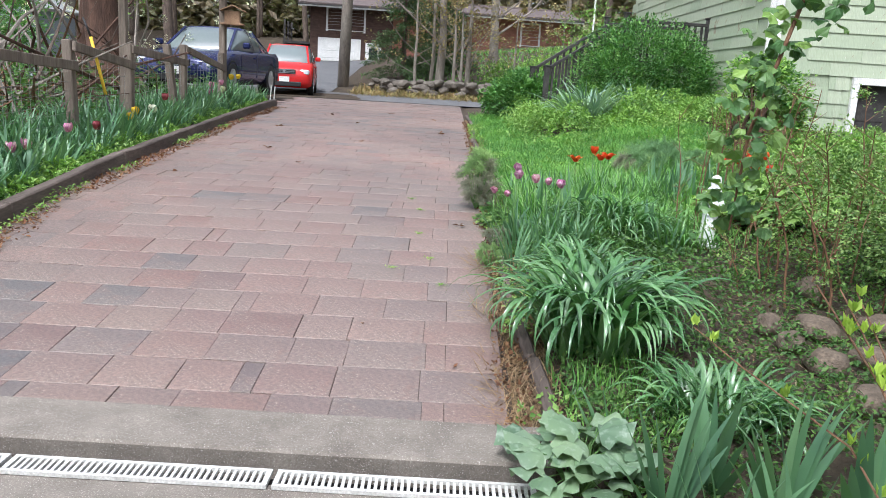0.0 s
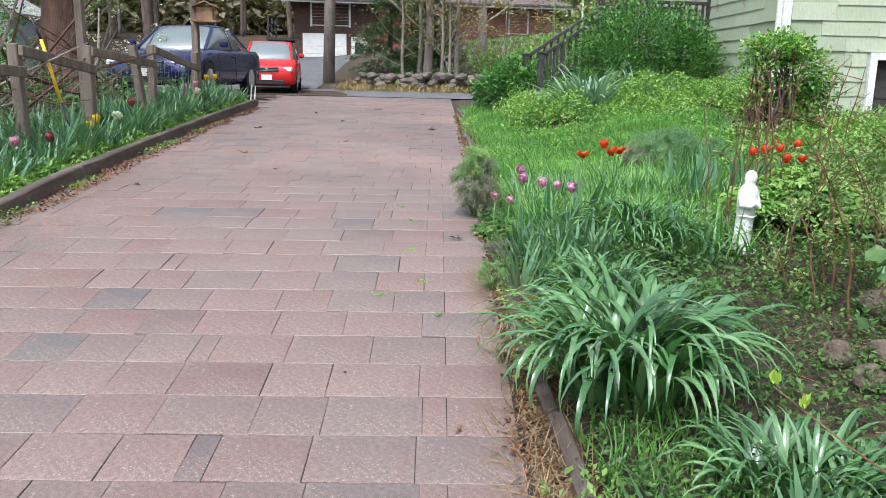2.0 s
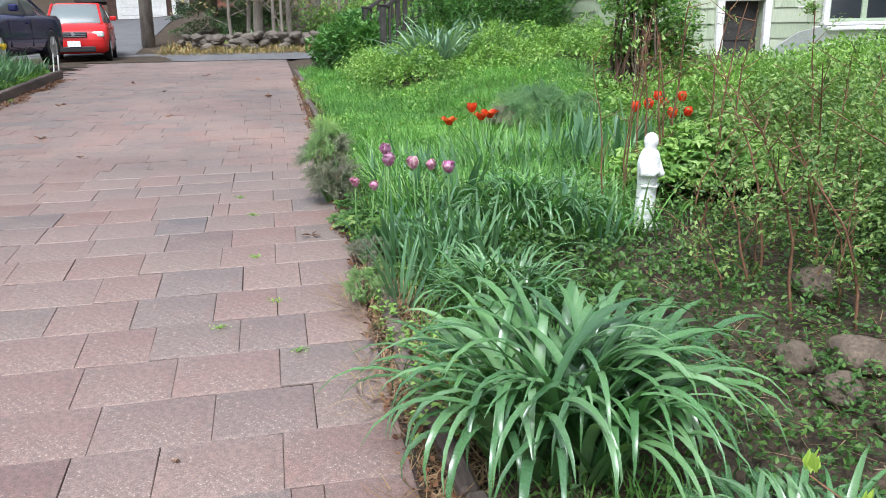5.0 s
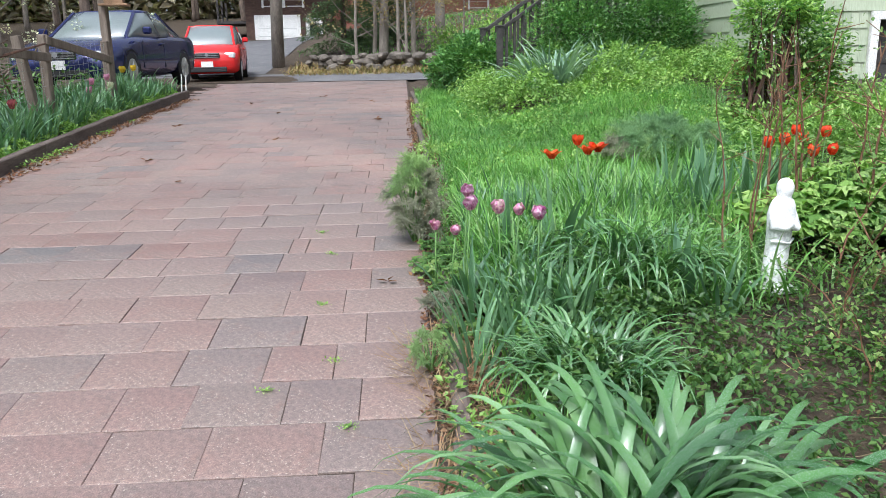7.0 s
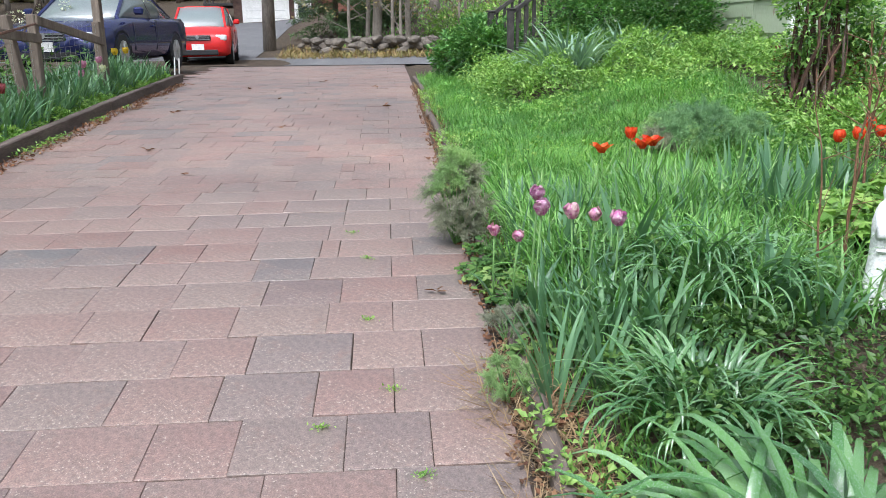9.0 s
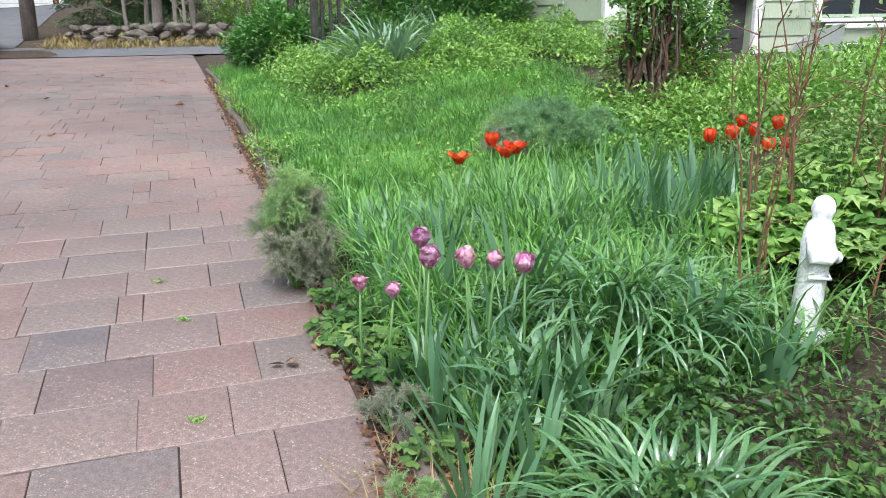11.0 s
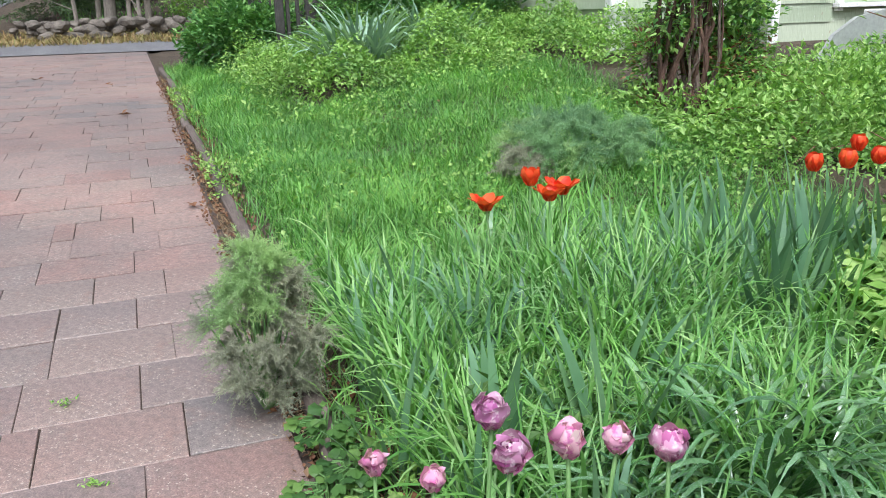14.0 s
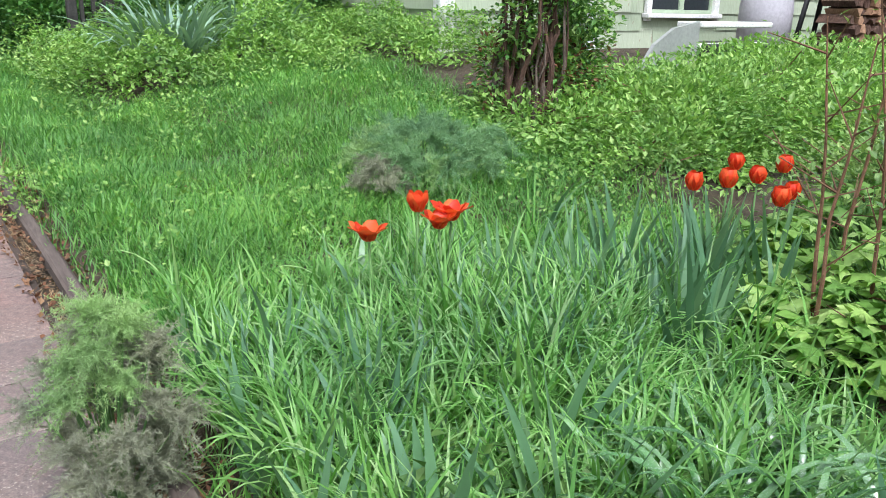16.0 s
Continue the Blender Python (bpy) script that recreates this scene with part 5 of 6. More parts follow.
# ---------------------------------------------------------------- debris on the paving
def fallen_leaf(x, y, s, seed):
    L = Leaves(seed)
    r = L.r
    z = drive_z(y) + 0.008
    for k in range(3):
        L.leaf(Vector((x, y, z + 0.004 * k)), Vector((r.uniform(-1, 1), r.uniform(-1, 1), r.uniform(0, 0.4))).normalized(), Vector((r.uniform(-0.5, 0.5), r.uniform(-0.5, 0.5), 1)), s * r.uniform(0.7, 1.2), 0.7)
    return tagged(L.make("fallen_leaf", M_DEADLEAF), "curled dead brown leaf lying on the paving", "leaf", "fallen leaves on the paving")


def moss_tuft(x, y, seed):
    L = Leaves(seed)
    for k in range(40):
        L.spray((x + L.r.gauss(0, 0.018), y + L.r.gauss(0, 0.012), drive_z(y) + 0.012 * L.r.random()), 0.014, Vector((0, 0, 0.6)), 0.5)
    return tagged(L.make("weed_tuft", M_WEED), "tiny green weed tuft in a paving joint", "weed", "weed tufts in the joints")


rd = random.Random(96)
for i, (x, y, s) in enumerate([(0.1, 5.5, 0.06), (0.24, 2.95, 0.03), (-0.65, 12.2, 0.09), (-1.6, 10.5, 0.07), (-2.6, 9.2, 0.08), (-2.2, 13.2, 0.09), (-3.2, 11.8, 0.1), (-1.0, 15.0, 0.09), (-2.9, 7.0, 0.06), (-1.9, 8.1, 0.05), (-3.0, 14.8, 0.1), (0.0, 8.6, 0.06), (-0.3, 3.4, 0.025), (-2.0, 16.0, 0.1)]):
    fallen_leaf(x, y, s, 900 + i)
for i in range(26):
    y = rd.uniform(4.5, 16)
    fallen_leaf(left_edge(y) + abs(rd.gauss(0, 0.18)) + 0.03, y, rd.uniform(0.04, 0.08), 930 + i)
for i, (x, y) in enumerate([(-0.27, 5.98), (-0.05, 4.62), (-0.28, 4.38), (0.12, 6.9), (-0.4, 6.45), (0.08, 4.12), (-0.2, 5.2)]):
    moss_tuft(x, y, 960 + i)


# ---------------------------------------------------------------- tulip bed, fence and bird feeder
def left_bed(x, y):
    d = left_edge(y) - 0.12 - x
    return 1 if 0 < d < 1.0 and 2.5 < y < 16.5 else 0


turf("tulip_bed_leaves", 41, 7500, lambda x, y: left_bed(x + 0.14, y), (-6, -2.8, 2.5, 16.5), 0.54, 0.034, M_IRIS, "thick grey-green bulb leaves in the raised bed", (3, 30), (10, 60), 5)
cover("kerb_weeds", 44, 1800, lambda x, y: 1 if 0.01 < x - left_edge(y) < 0.13 and noise.noise((y * 1.1, 4, x * 2)) > 0.15 else 0, (-5, -2.8, 3.0, 14), 0.03, 0.05, M_WEED, "small weeds growing at the foot of the edging", category="weeds")
cover("kerb_litter", 45, 2600, lambda x, y: 1 if 0.01 < x - left_edge(y) < 0.22 + 0.15 * noise.noise((y, 2, 0)) else 0, (-5, -2.6, 3.0, 16), 0.035, 0.015, M_DEADLEAF, "dead brown leaves lying along the edging", 0.6, "leaf litter")
cover("bed_edge_weeds", 42, 14000, lambda x, y: left_bed(x, y) * (1 - step(0.1, 0.4, left_edge(y) - 0.12 - x)), (-6, -2.8, 2.5, 16.5), 0.045, 0.1, M_WEED, "bright green low weeds along the edging")
cols = [(M_PINK, "pink"), (M_PETAL_W, "white"), (M_MAROON, "maroon and white"), (M_YELLOW, "yellow"), (M_PURPLE, "purple")]
for i, (x, y, z, k) in enumerate([(-3.7, 5.6, 0.82, 0), (-3.73, 5.87, 0.82, 0), (-3.83, 6.73, 0.92, 0), (-3.91, 7.44, 0.9, 2), (-4.04, 8.47, 0.95, 3), (-4.14, 9.32, 1.0, 1), (-4.05, 8.63, 1.01, 3), (-4.2, 9.84, 1.15, 2), (-4.49, 12.34, 1.3, 0), (-4.57, 13.02, 1.34, 0), (-4.67, 13.83, 1.43, 3), (-4.58, 13.14, 1.22, 1), (-4.74, 14.42, 1.44, 3), (-4.42, 12.1, 1.2, 4)]):
    m, c = cols[k]
    tulip(x, y, z, m, f"{c} tulip in the raised bed", 500 + i, 0.075, 6, 0.2, group="tulips in the raised bed")


def fence_x(y):
    return -3.7 - 0.075 * y


def fence():
    y0 = 3.0
    f = thing("fence", pose(fence_x(y0), y0, ground_z(fence_x(y0), y0)), "weathered grey wooden post and rail fence with wire mesh", "fence")
    o = f.matrix_world.translation
    P = []
    for y, tall, lean in ((3.6, 1.15, 0), (5.6, 1.15, 2), (7.6, 1.15, -2), (9.2, 1.12, 1), (10.8, 1.12, -7), (11.3, 1.12, 1), (13.4, 1.0, 0)):
        x = fence_x(y)
        z = ground_z(x, y)
        P.append(Vector((x, y, z + tall)))
        bm = boxes(((x - o.x, y - o.y, z - o.z + tall / 2 - 0.05), (0.1, 0.1, tall + 0.1), (0, lean, 0)), bevel=0.01)
        part("post", bm, M_POST, f)
    Q = [p for i, p in enumerate(P) if i != 4]
    for a, b in zip(Q, Q[1:]):
        b = b - Vector((0, 0, 0.2))
        d = b - a
        bm = box(bmesh.new(), (0, 0, 0), (0.045, d.length + 0.06, 0.1), bevel=0.006)
        bmesh.ops.transform(bm, matrix=Matrix.Translation((a + b) / 2 - o + Vector((0.06, 0, -0.07))) @ d.to_track_quat("Y", "Z").to_matrix().to_4x4(), verts=bm.verts)
        part("rail", bm, M_POST, f)
    mesh = bmesh.new()
    for k in range(9):
        h = 0.06 + 0.11 * k
        tube(mesh, [(fence_x(y) - o.x, y - o.y, ground_z(fence_x(y), y) - o.z + h + 0.02 * math.sin(y * 2 + k)) for y in (3.6, 5, 6.5, 8, 9.5, 11, 12.4, 13.4)], [0.0022] * 8, 3)
    for k in range(60):
        y = 3.6 + k * 0.165
        z = ground_z(fence_x(y), y) - o.z
        tube(mesh, [(fence_x(y) - o.x, y - o.y, z), (fence_x(y) - o.x, y - o.y, z + 0.97)], [0.0018] * 2, 3)
    part("wire_mesh", mesh, M_GREY_METAL, f, "rusty grey wire mesh")


fence()


def pergola():
    a, b = Vector((fence_x(9.3) - 0.1, 9.3, 0)), Vector((fence_x(13.5), 13.5, 0))
    za, zb = ground_z(a.x, a.y), ground_z(b.x, b.y)
    e = thing("trellis", pose(a.x, a.y, za), "tall weathered wooden trellis posts with a cross beam", "trellis")
    part("post", boxes(((0, 0, 1.0), (0.09, 0.09, 1.96)), bevel=0.008), M_POST, e)
    part("post", boxes(((b.x - a.x, b.y - a.y, 1.1 + zb - za), (0.11, 0.11, 2.25)), bevel=0.008), M_POST, e)
    d = b - a + Vector((0, 0, zb - za + 0.12))
    bm = box(bmesh.new(), (0, 0, 0), (0.05, d.length + 0.7, 0.1), bevel=0.006)
    bmesh.ops.transform(bm, matrix=Matrix.Translation(d / 2 + Vector((0, 0, 1.92))) @ d.to_track_quat("Y", "Z").to_matrix().to_4x4(), verts=bm.verts)
    part("beam", bm, M_POST, e)
    # feeder on the post
    fz = zb + 1.5
    f = thing("bird_feeder", pose(b.x + 0.19, b.y - 0.03, fz, 0, 0, 12), "small wooden bird feeder with a pitched roof", "bird feeder")
    M_CEDAR = rough_mat("cedar", (0.2, 0.12, 0.07), (0.36, 0.23, 0.14), 8, 70, 0.8)
    part("tray", boxes(((0, 0, 0), (0.4, 0.3, 0.03)), bevel=0.004), M_CEDAR, f)
    part("hopper", boxes(((0, 0, 0.12), (0.26, 0.2, 0.21)), bevel=0.004), M_CEDAR, f, "seed hopper with a dull pane")
    part("roof", boxes(((-0.09, 0, 0.27), (0.25, 0.34, 0.018), (0, -24, 0)), ((0.12, 0, 0.27), (0.25, 0.34, 0.018), (0, 24, 0))), M_CEDAR, f)
    return e


pergola()
stake = thing("garden_stake", pose(fence_x(8.1) + 0.3, 8.1, ground_z(fence_x(8.1), 8.1) + 0.02, 0, -14, 0), "yellow and black tool handle leaning on the fence", "tool handle")
part("handle", tube(bmesh.new(), [(0, 0, 0.55), (0, 0, 1.2)], [0.018, 0.018], 10), plain("yellow_handle", (0.75, 0.5, 0.04), 0.5), stake, "yellow plastic sleeve", True)
part("shaft", tube(bmesh.new(), [(0, 0, 0), (0, 0, 0.55)], [0.012, 0.012], 8), M_BLACK, stake, "dark shaft", True)
part("grip", tube(bmesh.new(), [(0, 0, 1.2), (-0.03, 0, 1.42)], [0.014, 0.01], 8), M_BLACK, stake, "black tip", True)


def brush_pile():
    """Dead sticks and vines tangled behind the fence."""
    x, y = -5.6, 8.2
    e = thing("brush_pile", pose(x, y, ground_z(x, y)), "tangle of dead brown sticks and vines behind the fence", "brush")
    r = random.Random(51)
    for i in range(150):
        a = Vector((r.uniform(-1.4, 1.05), r.uniform(-4.0, 4.2), r.uniform(0.0, 0.75)))
        d = Vector((r.uniform(-0.5, 0.5), r.uniform(-1, 1), r.uniform(-0.1, 0.75))).normalized() * r.uniform(0.7, 2.2)
        m = a + d * 0.5 + Vector((0, 0, r.uniform(-0.1, 0.15)))
        w = r.uniform(0.008, 0.028)
        a.x -= max(0, a.y) * 0.07
        part("stick", tube(bmesh.new(), [a, m, a + d], [w, w * 0.8, w * 0.4], 5), (M_BARK, M_BARK_GREY, M_BARK_RED, M_CANE)[i % 4], e)


brush_pile()
cover("undergrowth", 52, 22000, lambda x, y: 1 if x < fence_x(y) - 0.1 else 0, (-13, -4.1, 3, 14), 0.07, 0.5, M_COVER, "dark tangled undergrowth behind the fence", category="undergrowth")
cover("undergrowth_litter", 53, 6000, lambda x, y: 1 if x < fence_x(y) - 0.1 else 0, (-11, -4.1, 3, 14), 0.07, 0.08, M_DEADLEAF, "brown dead leaves on shaded soil", category="leaf litter")


# ---------------------------------------------------------------- parked cars
def car(name, x, y, z, heading, L, W, H, paint, label, sta, glass_sta, wheel_r=0.31, wheelbase=2.6, hatch=False):
    """A car facing -y: lofted body and cabin, wheels, lamps, grille, mirrors, plate."""
    e = thing(name, pose(x, y, z, 0, 0, heading), label, "car")

    def loft(rows):
        bm = bmesh.new()
        rings = []
        for yy, prof in rows:
            half = [(px, pz) for px, pz in prof]
            rings.append([bm.verts.new((px, yy, pz)) for px, pz in half] + [bm.verts.new((-px, yy, pz)) for px, pz in reversed(half)])
        n = len(rings[0])
        for a, b in zip(rings, rings[1:]):
            for k in range(n):
                bm.faces.new((a[k], a[(k + 1) % n], b[(k + 1) % n], b[k]))
        bm.faces.new(rings[0])
        bm.faces.new(rings[-1][::-1])
        bmesh.ops.recalc_face_normals(bm, faces=bm.faces)
        return bm

    w = W / 2
    body = loft([(yy, [(w * k * 0.8, lo), (w * k * 0.97, lo + 0.07), (w * k, lo + 0.3), (w * k * 0.985, top - 0.12), (w * k * 0.9, top - 0.02), (w * k * 0.5, top)]) for yy, lo, top, k in sta])
    bmesh.ops.bevel(body, geom=[q for q in body.edges if q.is_boundary], offset=0.01)
    part("body", body, paint, e, smooth=True)
    cabin = loft([(yy, [(w * kb, zb), (w * (kb * 0.6 + kt * 0.4), zb + (zt - zb) * 0.55), (w * kt, zt - 0.03), (w * kt * 0.6, zt)]) for yy, zb, zt, kb, kt in glass_sta])
    part("glasshouse", cabin, M_CARGLASS, e, "pale reflecting glass", True)
    y_roof = [g for g in glass_sta if g[2] > H - 0.09]
    roof = loft([(yy, [(w * kt * 1.01, zt - 0.075), (w * kt * 1.01, zt - 0.02), (w * kt * 0.7, zt + 0.012)]) for yy, zb, zt, kb, kt in y_roof])
    part("roof", roof, paint, e, smooth=True)
    for s in (-1, 1):
        for g0, g1 in zip(glass_sta, glass_sta[1:]):
            if g1[2] - g0[2] > 0.2 or g0[2] - g1[2] > 0.2:
                tb = tube(bmesh.new(), [(s * w * g0[3] * 0.97, g0[0], g0[1]), (s * w * g0[4] * 0.98, g0[0], g0[2] - 0.02), (s * w * g1[4] * 0.98, g1[0], g1[2] - 0.02)], [0.035] * 3, 6)
                part("pillar", tb, paint, e)
        mid = glass_sta[len(glass_sta) // 2]
        part("pillar", tube(bmesh.new(), [(s * w * mid[3], mid[0], mid[1]), (s * w * mid[4] * 1.0, mid[0], mid[2] - 0.03)], [0.045, 0.04], 6), M_BLACK, e)
        part("mirror", boxes(((s * (w + 0.09), -L / 2 + 1.62, sta[3][2] + 0.1), (0.17, 0.1, 0.13)), bevel=0.03), paint, e)
        yf = -L / 2 + 0.16
        part("headlight", boxes(((s * w * 0.68, yf, sta[1][2] - 0.13), (w * 0.44, 0.26, 0.15), (0, 0, s * -14)), bevel=0.03), plain("clear_lamp", (0.72, 0.74, 0.74), 0.12, 0.2, 0.8), e, "clear headlight")
        part("door_handle", boxes(((s * (w + 0.008), 0.12, sta[3][2] - 0.14), (0.03, 0.16, 0.025)), bevel=0.006), paint, e)
        part("door_seam", boxes(((s * (w - 0.004), 0.25, 0.62), (0.012, 0.008, 0.55)), ((s * (w - 0.004), -0.85, 0.6), (0.012, 0.008, 0.5))), M_BLACK, e)
        for yy in (-wheelbase / 2 - 0.05, wheelbase / 2 - 0.05):
            wh = new("wheel")
            wh.parent, wh.matrix_basis = e, pose(s * (w - 0.1), yy, wheel_r, 0, 90, 0)
            part("tyre", lathe(bmesh.new(), [(wheel_r - 0.1, -0.1), (wheel_r - 0.01, -0.1), (wheel_r, -0.06), (wheel_r, 0.06), (wheel_r - 0.01, 0.1), (wheel_r - 0.1, 0.1)], 24), M_RUBBER, wh, smooth=False)
            rim = lathe(bmesh.new(), [(0.21, -0.103), (0.205, -0.106), (0.19, -0.085), (0.19, 0.085), (0.205, 0.106), (0.21, 0.103)], 20)
            for k in range(7):
                a = 2 * math.pi * k / 7
                for sg in (-1, 1):
                    box(rim, (0.115 * math.cos(a), 0.115 * math.sin(a), sg * 0.106), (0.19, 0.045, 0.012), (0, 0, math.degrees(a)))
            part("rim", rim, M_ALLOY, wh, "spoked alloy rim")
            part("wheel_arch", lathe(bmesh.new(), [(wheel_r + 0.05, -0.06), (wheel_r + 0.055, 0.1), (wheel_r - 0.02, 0.085)], 24), M_DARK, wh)
    z_g = sta[1][2] - 0.13
    g = part("grille", boxes(((0, -L / 2 + 0.05, z_g), (W * 0.4, 0.12, 0.14)), bevel=0.02), M_BLACK, e, "dark slatted grille")
    for k in range(3):
        part("grille_bar", boxes(((0, -L / 2 - 0.014, z_g - 0.045 + 0.045 * k), (W * 0.37, 0.012, 0.012))), M_ALLOY, g)
    part("badge", lathe(bmesh.new(), [(0.045, 0), (0.045, 0.012)], 14, (0, 0, 0)), M_ALLOY, e, "round bright badge").matrix_basis = pose(0, -L / 2 - 0.015, z_g + 0.02, 90)
    part("air_intake", boxes(((0, -L / 2 + 0.06, 0.3), (W * 0.6, 0.12, 0.14)), bevel=0.02), M_BLACK, e)
    part("number_plate", boxes(((0, -L / 2 - 0.012, 0.44), (0.31, 0.012, 0.15))), M_WHITE, e, "pale number plate")
    part("wiper", boxes(((0.1, glass_sta[0][0] + 0.06, glass_sta[0][1] + 0.05), (0.6, 0.015, 0.015), (0, 4, 6))), M_BLACK, e)
    return e


M_NAVY = plain("navy_car_paint", (0.025, 0.032, 0.11), 0.1, 0.3, 0.6, 0.05)
M_REDCAR = plain("red_car_paint", (0.6, 0.02, 0.02), 0.22, 0.1, 0.6, 0.05)
S1 = [(-2.42, 0.3, 0.62, 0.86), (-2.32, 0.2, 0.72, 0.95), (-1.6, 0.18, 0.86, 1.0), (-1.0, 0.18, 0.93, 1.0), (0.3, 0.18, 0.95, 1.0), (1.5, 0.2, 0.96, 1.0), (2.1, 0.22, 0.97, 0.97), (2.4, 0.35, 0.9, 0.88)]
G1 = [(-1.12, 0.88, 0.95, 0.84, 0.8), (-0.35, 0.92, 1.4, 0.9, 0.66), (0.2, 0.93, 1.44, 0.91, 0.67), (0.75, 0.93, 1.41, 0.9, 0.65), (1.65, 0.93, 0.98, 0.82, 0.78)]
car("sedan", -6.3, 17.5, ground_z(-6.3, 17.5) + 0.14, 0, 4.85, 1.78, 1.43, M_NAVY, "dark blue sedan parked facing the drive", S1, G1, 0.32, 2.75)
S2 = [(-1.95, 0.32, 0.68, 0.84), (-1.86, 0.2, 0.8, 0.95), (-1.4, 0.18, 0.94, 1.0), (-0.95, 0.18, 1.0, 1.0), (0.3, 0.18, 1.02, 1.0), (1.2, 0.2, 1.04, 1.0), (1.8, 0.22, 1.05, 0.97), (1.95, 0.3, 1.0, 0.9)]
G2 = [(-1.15, 0.93, 1.0, 0.86, 0.82), (-0.4, 1.0, 1.5, 0.92, 0.7), (0.3, 1.0, 1.53, 0.92, 0.71), (1.2, 1.0, 1.5, 0.92, 0.7), (1.85, 1.0, 1.1, 0.86, 0.8)]
car("hatchback", -6.75, 25.4, ground_z(-6.75, 25.4) + 0.01, 11, 3.95, 1.69, 1.53, M_REDCAR, "small red hatchback parked behind the sedan", S2, G2, 0.3, 2.37)
mk = thing("drive_marker", pose(left_edge(16.6) - 0.12, 16.7, drive_z(16.7)), "white plastic marker frame at the end of the bed", "marker")
part("stake", tube(bmesh.new(), [(0, 0, 0), (0.03, 0, 0.4)], [0.015, 0.012], 6), M_WHITE, mk)
part("stake", tube(bmesh.new(), [(-0.09, 0.02, 0), (-0.05, 0, 0.42)], [0.015, 0.012], 6), M_WHITE, mk)
part("crossbar", tube(bmesh.new(), [(-0.08, 0.02, 0.2), (0.03, 0, 0.22)], [0.01, 0.01], 6), M_CANE, mk)


# ---------------------------------------------------------------- verge, stone wall, pole, trees across the street
turf("verge_grass", 61, 15000, lambda x, y: 1 if x > -5.0 else 0, (-7, 16, 26.6, 29.6), 0.34, 0.025, M_DRYGRASS, "tawny dry grass on the verge across the street", (10, 60), (20, 80))
turf("far_lawn", 62, 9000, lambda x, y: 1, (-4, 16, 29, 50), 0.25, 0.05, M_GRASS, "green sloping lawn before the brown house")


def stone_wall():
    e = thing("stone_wall", pose(-4.2, 27.8, drive_z(27.8)), "low dry stone wall of grey-brown field stones", "stone wall")
    r = random.Random(63)
    for i in range(150):
        x = -4.4 + i // 3 * 0.24 + r.uniform(-0.14, 0.14)
        lay = i % 3
        s = r.uniform(0.09, 0.22)
        bm = bmesh.new()
        bmesh.ops.create_icosphere(bm, subdivisions=2, radius=1)
        o = Vector((i * 1.7, lay, 0))
        for v in bm.verts:
            n = v.co.copy()
            v.co = Vector((n.x * s * 1.3, n.y * s, n.z * s * 0.75)) * (1 + 0.3 * noise.noise(n * 1.3 + o))
        y = 28.2 + r.uniform(-0.2, 0.2) + 0.02 * x
        bmesh.ops.transform(bm, matrix=pose(x + 4.2, y - 27.8, ground_z(x, y) - drive_z(27.8) + 0.08 + lay * 0.17 * r.uniform(0.7, 1.1), r.uniform(-20, 20), r.uniform(-20, 20), r.uniform(-60, 60)), verts=bm.verts)
        part("stone", bm, M_WALLSTONE, e)


stone_wall()
pole = thing("utility_pole", pose(-5.8, 29.5, ground_z(-5.8, 29.5) - 0.1), "grey-brown wooden utility pole beside the asphalt drive", "utility pole")
part("shaft", tube(bmesh.new(), [(0, 0, 0), (0.1, 0, 4), (0.28, 0, 9)], [0.22, 0.19, 0.15], 14), M_BARK_GREY, pole, smooth=True)
fl = thing("flagpole", pose(5.0, 47, ground_z(5.0, 47)), "white flagpole with a small hanging flag", "flagpole")
part("shaft", tube(bmesh.new(), [(0, 0, 0), (0, 0, 6.2)], [0.06, 0.04], 8), M_WHITE, fl)
fb = bmesh.new()
for k in range(5):
    box(fb, (-0.3 - 0.02 * k, 0, 5.9 - 0.16 * k), (0.6, 0.02, 0.08), (0, 25, 0))
part("flag", fb, M_REDCAR, fl, "hanging red and white striped flag")
fb = bmesh.new()
for k in range(5):
    box(fb, (-0.3 - 0.02 * k, 0, 5.82 - 0.16 * k), (0.6, 0.018, 0.08), (0, 25, 0))
part("flag_stripe", fb, M_WHITE, fl)


def conifer(x, y, h, rad, seed):
    z = ground_z(x, y) - 0.05
    e = thing("conifer", pose(x, y, z), "dark green conifer with drooping boughs", "tree")
    part("trunk", tube(bmesh.new(), [(0, 0, 0), (0, 0, h)], [0.13, 0.02], 8), M_BARK, e)
    L = Leaves(seed)
    r = L.r
    for i in range(90):
        t = i / 90
        az, ln = r.uniform(0, 6.28), rad * (1 - t) * r.uniform(0.6, 1.15) + 0.2
        zz = z + 0.3 + (h - 0.3) * t
        for k in range(150):
            q = r.random() ** 0.7
            p = Vector((x + ln * q * math.cos(az) + r.gauss(0, 0.09), y + ln * q * math.sin(az) + r.gauss(0, 0.09), zz - 0.25 * ln * q + r.gauss(0, 0.05)))
            L.spray(p, 0.14, Vector((math.cos(az), math.sin(az), -0.3)), 0.3)
    tagged(L.make("needles", M_CONIFER, e), kind="stuff")


conifer(-4.0, 33, 4.6, 1.7, 64)
conifer(-3.0, 35, 4.2, 1.5, 65)
conifer(-2.4, 36, 3.8, 1.4, 70)
conifer(7.2, 31, 3.2, 1.3, 66)
